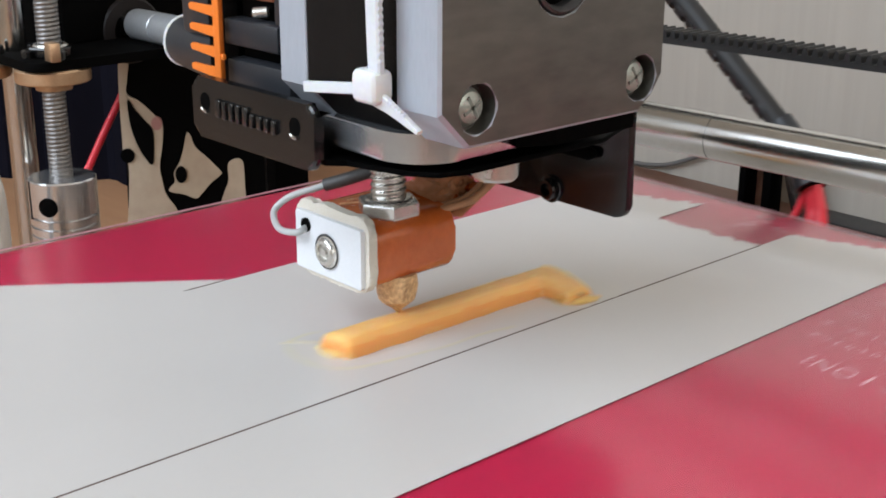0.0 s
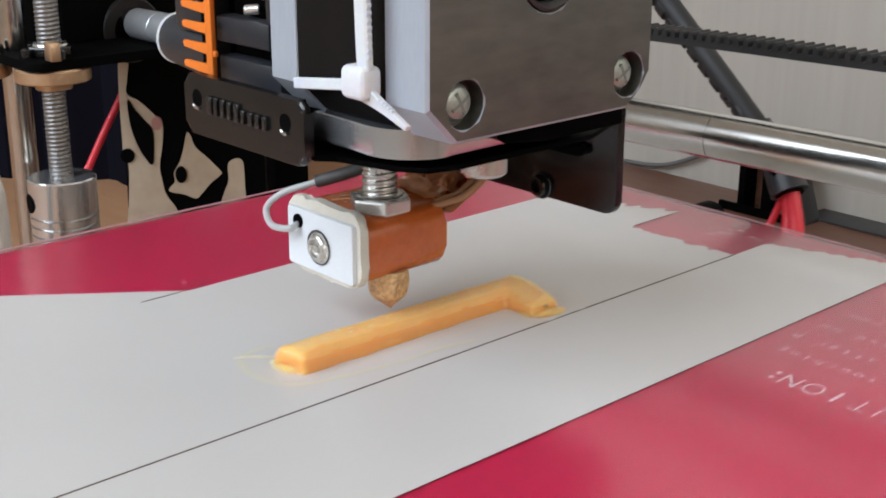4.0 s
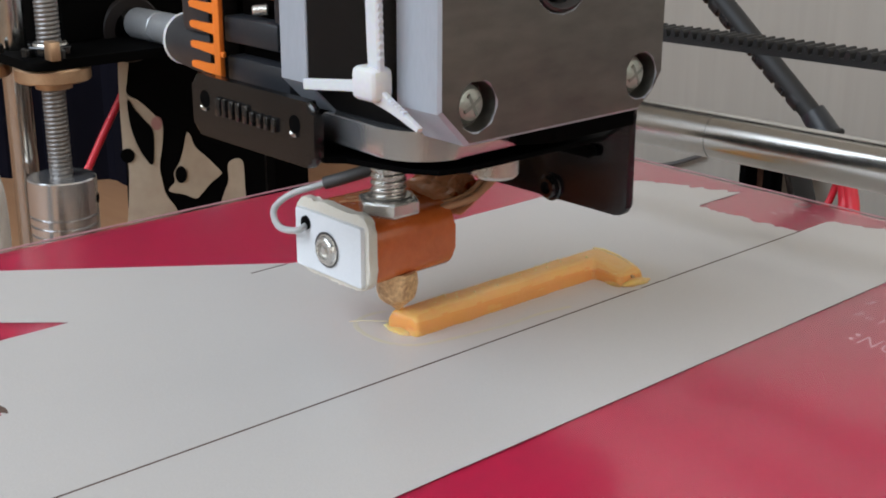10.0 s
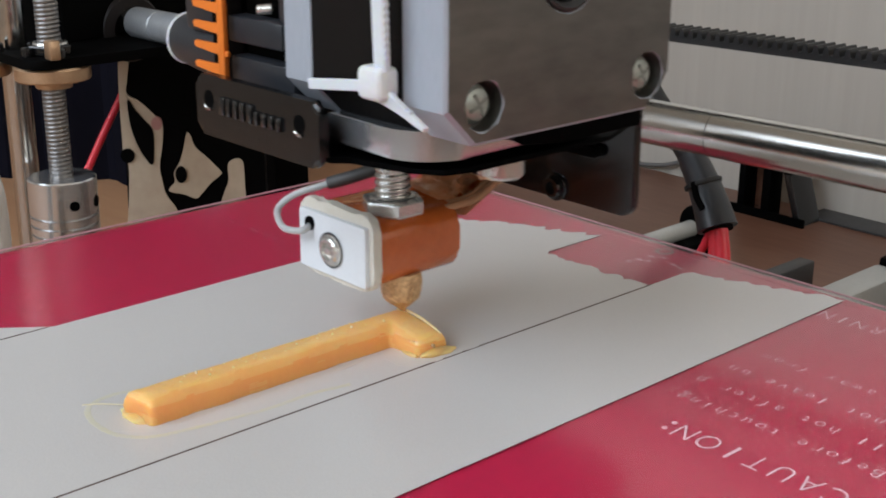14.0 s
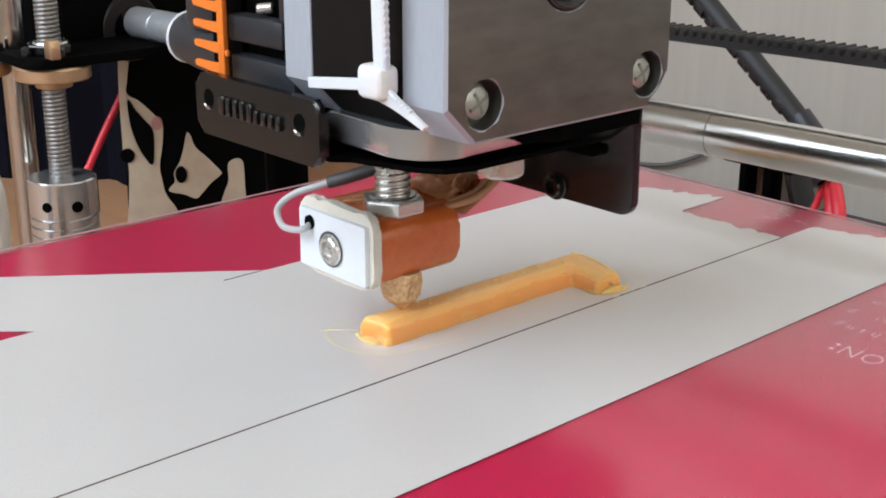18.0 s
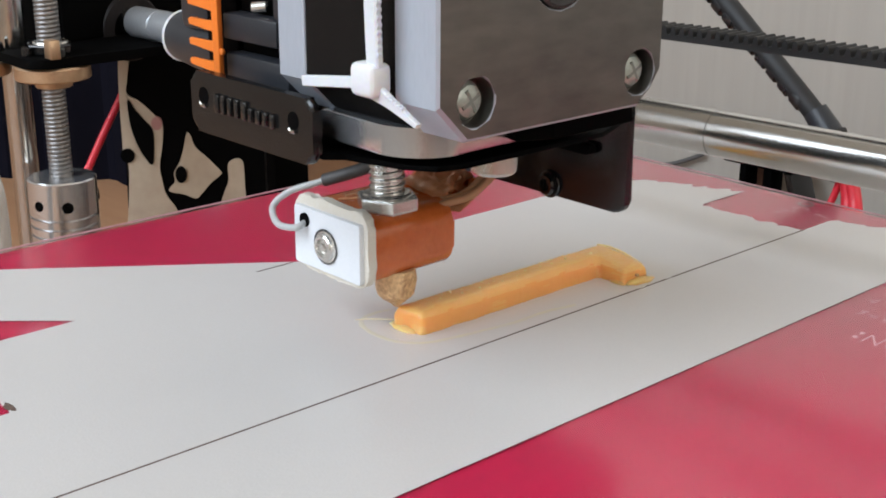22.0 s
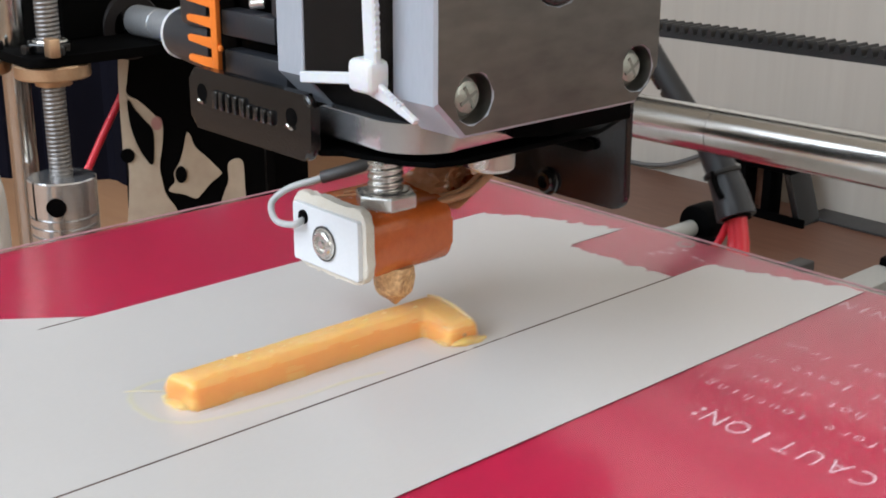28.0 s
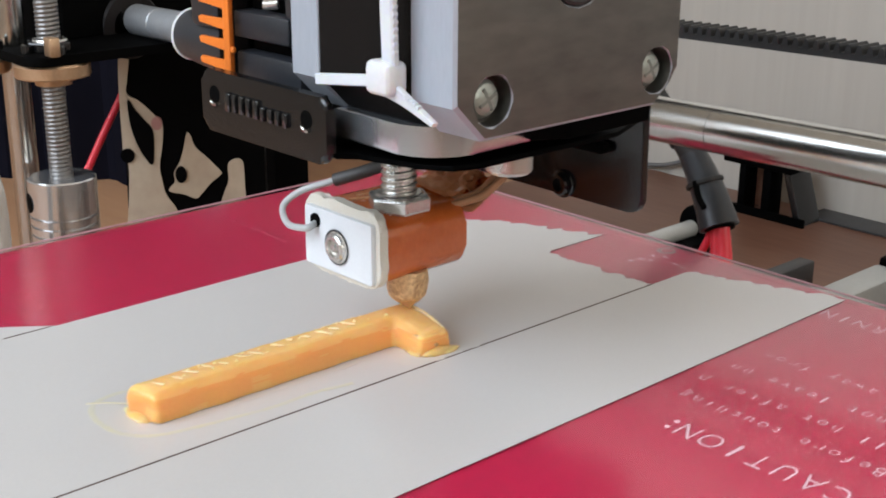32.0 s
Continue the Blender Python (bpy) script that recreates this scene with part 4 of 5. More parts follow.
def build_gantry():
    g = thing("gantry", GANTRY0, "horizontal printer axis with smooth rods, toothed belt and black plastic end", "printer axis")
    part("smooth_rod", rod((-0.385, 0.195, 0.0225), (0.12, 0.195, 0.0301), 0.0044, 48, 0.0006), STEEL, g, "polished steel smooth rod")
    # window light on the rod's end is put into this sleeve's pale colour
    part("bearing_sleeve", lathe((-0.3570, 0.195, 0.0229), (1, 0, 0.015), [(h0 + a, q) for h0 in (0.0, 0.0150, 0.0285) for a, q in ((0.0, 0.0046), (0.0003, 0.0048), (0.0138, 0.0048), (0.0141, 0.0046))] + [(0.052, 0.0046)], 32), ROD_SLEEVE, g, "bright sleeve on the rod, its lit tone painted in")
    part("scratch_ring", lathe((-0.1379, 0.195, 0.02622), (1, 0, 0.015), ((0.0, 0.00442), (0.00013, 0.00442)), 40, caps=False), DARK_IRON, g, "thin dark scratch round the rod")
    # lower run of the belt, teeth up
    bx0, bx1, by0, by1, bz = -0.36, 0.10, 0.1985, 0.2045, 0.0430
    def tilt(bm):
        """The belt runs level with the rods, which climb a little along x."""
        for v in bm.verts:
            v.co.z += 0.016 * (v.co.x + 0.15)
        return bm

    belt = part("belt", tilt(box(bx0, bx1, by0, by1, bz - 0.0014, bz - 0.0002)), RUBBER, g, "black rubber toothed belt")
    bm = bmesh.new()
    n = int((0.03 + 0.235) / 0.0021)
    for i in range(n):
        x = -0.235 + i * 0.0021
        prism(((x, bz - 0.0003), (x + 0.0014, bz - 0.0003), (x + 0.00115, bz + 0.0008), (x + 0.0009, bz + 0.0013), (x + 0.0005, bz + 0.0013), (x + 0.00025, bz + 0.0008)), "y", by0, by1, bm=bm)
    tagged(part("belt_teeth", tilt(bm), RUBBER, belt, smooth=0), kind="stuff")
    # left end: black block, clamp ring, brass nut
    part("end_block", prism(((-0.420, 0.150), (-0.372, 0.166), (-0.358, 0.1710), (-0.364, 0.206), (-0.372, 0.225), (-0.420, 0.225)), "z", 0.0185, 0.100, 0.0008), COW_BLACK, g, "black plastic end block")
    part("end_plate", prism(rounded(-0.372, -0.3345, 0.1495, 0.200, 0.006), "z", 0.0158, 0.0186, 0.0003), COW_BLACK, g)
    part("clamp_ring", lathe((-0.3690, 0.195, 0.0205), (1, 0, 0), ((0.0, 0.0105), (0.0080, 0.0105), (0.0090, 0.0097), (0.0090, 0.0062), (0.0040, 0.0058)), 40, caps=False), CLAMP, g, "black round clamp holding the rod")
    part("flange_nut", lathe((-0.3445, 0.160, 0.0112), (0, 0, 1), ((-0.0022, 0.0052), (0.0, 0.0054), (0.0002, 0.0104), (0.0006, 0.0108), (0.0038, 0.0108), (0.0044, 0.0102)), 40), BRASS, g, "dull brass flange nut on the lead screw")
    part("flange_nut", lathe((-0.362, 0.146, 0.0117), (0, 0, 1), ((0.0, 0.0080), (0.0004, 0.0084), (0.0034, 0.0084), (0.0040, 0.0080)), 32), BRASS, g)
    part("nut_collar", rod((-0.3445, 0.160, 0.0186), (-0.3445, 0.160, 0.0216), 0.0066, 6, 0.0005), BLACK_STEEL, g)
    part("nut_rim", lathe((-0.3445, 0.160, 0.0216), (0, 0, 1), ((0.0, 0.0050), (0.0006, 0.0048), (0.0006, 0.0038)), 24), ZINC, g)
    part("nut_tongue", box(-0.3372, -0.3328, 0.1545, 0.1575, 0.0186, 0.0240, 0.0004), BRASS, g, "brass tongue beside the lead screw")
    for dx, dy in ((-0.0075, -0.002), (0.0005, -0.0075), (0.008, -0.001), (-0.013, -0.010)):
        part("nut_screw", lathe((-0.3445 + dx, 0.160 + dy, 0.0186), (0, 0, 1), ((0.0, 0.0016), (0.0022, 0.0016), (0.0026, 0.0012)), 16), BLACK_STEEL, g)
    return g


gantry = build_gantry()


# ---- lead screw with coupler, smooth upright rod ----
SCREW0 = Vector((-0.3433, 0.1591, TABLE_Z))


def build_screw():
    x, y = SCREW0.x, SCREW0.y
    s = thing("lead_screw", SCREW0, "threaded steel lead screw in a ribbed aluminium coupler", "lead screw")
    part("threaded_rod", thread((x, y, -0.034), (x, y, 0.075), 0.0035, 0.00125, 0.00040, 28), GALVANISED, s, "grey threaded rod", smooth=85)
    prof = [(0.0, 0.0096), (0.0004, 0.0100)]
    z = 0.010
    for k in range(4):
        prof += [(z, 0.0100), (z + 0.0001, 0.0092), (z + 0.0007, 0.0092), (z + 0.0008, 0.0100)]
        z += 0.0028
    prof += [(0.0296, 0.0100), (0.0300, 0.0096), (0.0300, 0.0045)]
    c = part("coupler", lathe((x, y, -0.0475), (0, 0, 1), prof, 48), COUPLER_ALU, s, "silver ribbed shaft coupler")
    for a, r, zz in ((308, 0.0029, -0.0245), (308, 0.0029, -0.0425), (199.5, 0.0017, -0.0248), (149, 0.0015, -0.0245)):
        d = Vector((math.cos(radians(a)), math.sin(radians(a)), 0))
        p0 = Vector((x, y, zz)) + d * 0.0094
        part("set_screw_hole", rod(p0, p0 + d * 0.00075, r, 20), COW_BLACK, c, "dark set-screw hole")
    d = Vector((math.cos(radians(266)), math.sin(radians(266)), 0))
    bm = box(-0.0002, 0.0002, -0.0003, 0.0003, -0.0290, -0.0176)
    bm.transform(Matrix.Translation(Vector((x, y, 0)) + d * 0.0099) @ Matrix.Rotation(radians(266 - 90), 4, "Z"))
    part("clamp_slit", bm, COW_BLACK, c)
    part("motor_shaft", rod((x, y, TABLE_Z), (x, y, -0.047), 0.0025, 20), STEEL, s)
    return s


screw = build_screw()


def build_upright():
    u = thing("upright_rod", (-0.3610, 0.1560, TABLE_Z), "polished upright smooth rod beside the lead screw", "smooth rod")
    part("shaft", rod((-0.3610, 0.1560, TABLE_Z), (-0.3610, 0.1560, 0.30), 0.0040, 32, 0.0005), STEEL, u)
    part("foot", box(-0.3700, -0.352, 0.147, 0.165, TABLE_Z, TABLE_Z + 0.012, 0.001), BLACK, u)
    return u


build_upright()

# ---- things behind the bed ----
def build_cow():
    """A painted board in the shape of a cow's head: one plain mesh."""
    eye, right, up = Vector((-0.372, 0.214, -0.02)), Vector((0.60, 0.80, 0)).normalized(), Vector((0, 0, 1))
    front = right.cross(up) * 1.0
    bm = bmesh.new()

    def patch(points, lo, hi, index, soft=False):
        if soft:
            closed = [(u, v, 0) for u, v in (points[-1], *points, points[0], points[1])]
            points = [(q.x, q.y) for q in smooth_path(closed, 4)[4:-5]]
        a = [bm.verts.new(eye + right * u + up * v + front * lo) for u, v in points]
        b = [bm.verts.new(eye + right * u + up * v + front * hi) for u, v in points]
        fs = [bm.faces.new(a), bm.faces.new(b)] + [bm.faces.new((a[i], a[(i + 1) % len(a)], b[(i + 1) % len(a)], b[i])) for i in range(len(a))]
        for f in fs:
            f.material_index = index
    # black board, then the cream face, muzzle and cheek, then the black ear patch and the eyes
    patch(((-0.0159, 0.0282), (0.0010, 0.0400), (0.0300, 0.0400), (0.0305, -0.0850), (-0.0185, -0.0850)), -0.012, 0.0, 1)
    patch(((-0.0163, 0.0289), (-0.0133, 0.0285), (-0.0142, 0.0205), (-0.0147, 0.0157), (-0.0109, 0.0132), (-0.0074, 0.0098), (-0.005, 0.0069), (-0.0035, 0.0048), (-0.0041, -0.0023), (-0.0054, -0.0092), (-0.0049, -0.0145), (-0.0038, -0.0198), (-0.0002, -0.0259), (0.0015, -0.0355), (0.0013, -0.0577), (-0.0191, -0.0571), (-0.0165, -0.0207), (-0.0158, -0.009), (-0.0176, -0.0055), (-0.0173, -0.002), (-0.0173, 0.0082), (-0.0171, 0.0184)), -0.002, 0.0008, 0, True)
    patch(((0.0043, 0.0018), (0.0056, 0.0008), (0.007, -0.0031), (0.0105, -0.0066), (0.015, -0.0116), (0.0149, -0.0131), (0.0117, -0.0157), (0.0083, -0.0195), (0.0063, -0.0212), (0.0024, -0.0197), (-0.0022, -0.0187), (-0.0026, -0.0175), (-0.0007, -0.0152), (-0.0007, -0.0117), (0.0014, -0.0082), (0.0029, -0.0036)), -0.002, 0.0008, 0, True)
    patch(((0.0179, -0.0087), (0.0225, -0.008), (0.0231, -0.0169), (0.0224, -0.0336), (0.0119, -0.0334), (0.014, -0.025), (0.016, -0.0191), (0.0176, -0.015)), -0.002, 0.0008, 0, True)
    patch(((-0.0144, 0.0138), (-0.0122, 0.0104), (-0.0092, 0.0064), (-0.007, 0.0035), (-0.0067, -0.0011), (-0.0075, -0.0086), (-0.0101, -0.0062), (-0.0125, -0.001), (-0.0142, 0.0059)), 0.0, 0.0013, 1, True)
    for (cu, cv, ru, rv), index in (((-0.0158, -0.0055, 0.0024, 0.0025), 1), ((0.0017, -0.0125, 0.002, 0.003), 1), ((-0.0054, 0.0055, 0.0018, 0.0023), 2)):
        patch([(cu + ru * math.cos(i * math.pi / 8), cv + rv * math.sin(i * math.pi / 8)) for i in range(16)], 0.0, 0.0013, index)
    ob = part("cow_ornament", bm, [COW_CREAM, COW_BLACK, COW_PINK], None, smooth=0)
    return tagged(ob, "cream ornament board with painted black cow patches", "ornament")


build_cow()


def single(name, bm, mat, label, category, group=""):
    return tagged(part(name, bm, mat, None), label, category, group)


single("red_wire", tube(((-0.3955, 0.2110, -0.0030), (-0.3960, 0.2065, -0.0110), (-0.3966, 0.2010, -0.0200), (-0.3973, 0.1951, -0.0306), (-0.3974, 0.1926, -0.0353), (-0.3970, 0.1883, -0.0540), (-0.3970, 0.1862, TABLE_Z + 0.002)), 0.0013, 10), RED_WIRE, "thin red wire hanging behind the coupler", "wire")
single("clear_tube", tube(((-0.3314, 0.1300, -0.0049), (-0.3276, 0.1310, -0.0122), (-0.3284, 0.1320, -0.0206), (-0.3308, 0.1330, -0.0313), (-0.3353, 0.1340, -0.0463), (-0.3363, 0.1350, -0.0800), (-0.3353, 0.1350, TABLE_Z + 0.003)), 0.0034, 14), MILKY, "milky plastic tube hanging beside the upright rod", "tube")
single("post", box(-0.410, -0.394, 0.270, 0.286, TABLE_Z, 0.10, 0.001), COW_BLACK, "black upright post behind the bed", "post")


# ---- bed cable and rear of the printer ----
CABLE0 = Vector((-0.150, 0.215, -0.010))


def build_cable():
    c = thing("bed_cable", CABLE0, "black sleeved cable with red wires plugged to the bed", "cable")
    path = ((-0.1645, 0.222, 0.0125), (-0.1690, 0.222, 0.0165), (-0.1800, 0.222, 0.0258), (-0.1996, 0.223, 0.0415), (-0.2250, 0.224, 0.0600), (-0.2600, 0.225, 0.0850))
    part("sleeve", tube(path, 0.0026, 14), RUBBER, c, "black spiral-wrapped sleeve")
    for k in range(16):
        p = Vector((-0.1690, 0.222, 0.0160)).lerp(Vector((-0.2250, 0.224, 0.0600)), k / 15)
        d = Vector((-0.056, 0.002, 0.044)).normalized()
        part("wrap_turn", rod(p, p + d * 0.0034, 0.00277, 16, 0.0002), CABLE_WRAP, c)
    part("rubber_boot", tube(((-0.1545, 0.2205, 0.0008), (-0.1580, 0.2215, 0.0052), (-0.1620, 0.222, 0.0100), (-0.1660, 0.222, 0.0145)), 0.0036, 16, 6, radii=lambda u: 0.0045 - 0.0014 * u), GREY_PLASTIC, c, "dark rubber boot")
    part("boot_mouth", rod((-0.1543, 0.2203, 0.0005), (-0.1549, 0.2206, 0.0014), 0.0034, 16), COW_BLACK, c)
    part("boot_slit", tube(((-0.1612, 0.2182, 0.0100), (-0.1594, 0.2176, 0.0072), (-0.1570, 0.2172, 0.0052)), 0.0007, 10, 5), COW_BLACK, c, "dark slit in the boot")
    part("tie_collar", rod((-0.1608, 0.2218, 0.0085), (-0.1614, 0.2219, 0.0093), 0.0043, 18, 0.0002), RUBBER, c)
    for dx, r in ((-0.0052, 0.0009), (-0.0008, 0.0017), (0.0012, 0.0018)):
        part("red_lead", tube(((-0.1548 + max(dx, -0.0022) * 0.5, 0.2207, 0.0015), (-0.1520 + dx, 0.2190, -0.0060), (-0.1505 + dx * 1.6, 0.2150, -0.0105), (-0.1510 + dx * 2.4, 0.2060, -0.0110), (-0.1515 + dx * 2.4, 0.1960, -0.0060)), r, 12), RED_WIRE, c, "red insulated lead")
    return c


cable = build_cable()


def build_frame_rear():
    f = thing("base_frame", (-0.20, 0.15, TABLE_Z), "dark base frame of the printer with pale guide bars", "printer frame")
    part("base_plate", box(-0.2025, -0.1730, 0.06, 0.340, -0.060, -0.056, 0.001), DARK_IRON, f, "dark grey base plate")
    part("guide_rod", rod((-0.2405, 0.02, -0.0450), (-0.2405, 0.330, -0.0450), 0.0028, 24, 0.0005), PALE_BAR, f, "pale steel guide rod")
    part("rod_bracket", rod((-0.2405, 0.331, -0.0440), (-0.2405, 0.341, -0.0440), 0.0064, 24, 0.0008), BLACK, f, "black holder at the end of the guide rod")
    # board added to darken the table where it lies in shade
    part("shaded_table", box(-0.46, 0.05, 0.24, 0.543, TABLE_Z, TABLE_Z + 0.006, 0.001), DARK_BROWN, f, "dark board standing in for the shaded table behind the printer")
    part("edge_bar", box(-0.2085, -0.2025, 0.06, 0.345, -0.062, -0.050, 0.001), DARK_IRON, f)
    part("flat_bar", box(-0.1740, -0.1640, 0.06, 0.330, -0.062, -0.040, 0.0012), PALE_BAR, f, "pale grey flat bar")
    part("end_cap", box(-0.1735, -0.1400, 0.330, 0.350, TABLE_Z, -0.038, 0.001), BLACK, f)
    for x in (-0.2405, -0.188):
        part("foot", box(x - 0.008, x + 0.008, 0.318, 0.335, TABLE_Z, -0.061 if x > -0.2 else -0.047, 0.001), BLACK, f)
        part("foot", box(x - 0.008, x + 0.008, 0.062, 0.080, TABLE_Z, -0.061 if x > -0.2 else -0.047, 0.001), BLACK, f)
    return f


build_frame_rear()


STAND_Z = TABLE_Z + 0.006


def build_stand():
    s = thing("black_stand", (-0.335, 0.52, STAND_Z), "black plastic stand with narrow legs on the table", "stand")
    part("top", box(-0.3560, -0.3170, 0.510, 0.530, -0.0870 + 0.012, -0.0690, 0.001), BLACK, s)
    part("back", box(-0.3560, -0.3350, 0.526, 0.530, STAND_Z, -0.0750, 0.001), DARK_BROWN, s)
    for x, w in ((-0.3450, 0.0020), (-0.3310, 0.0025)):
        part("leg", box(x - w, x + w, 0.511, 0.522, STAND_Z, -0.0750, 0.001), BLACK, s)
    bm = prism(((-0.3222, -0.0750), (-0.3178, -0.0750), (-0.3095, STAND_Z), (-0.3140, STAND_Z)), "y", 0.511, 0.528, 0.001)
    part("slanted_leg", bm, BLACK_STEEL, s)
    part("foot_rail", box(-0.3560, -0.3080, 0.509, 0.511, STAND_Z, STAND_Z + 0.004), BLACK, s)
    return s


build_stand()
# grey tube drawn in place of a thin shadow on the panelling
single("wall_shadow", tube(((-0.4435, 0.5410, -0.0975), (-0.4277, 0.5410, -0.0965), (-0.4125, 0.5410, -0.0935), (-0.3977, 0.5410, -0.0872), (-0.3899, 0.5410, -0.0832)), 0.0012, 10), WALL_SHADOW, "thin dark tube standing in for a shadow line on the panelling", "cable")
# shade where table meets panelling, laid down as a flat dark strip
single("foot_shade", box(-0.3180, 0.05, 0.526, 0.544, TABLE_Z + 0.006, TABLE_Z + 0.0072, 0.0003), DARK_IRON, "dark grey strip laid for the shade at the panelling's foot", "strip")


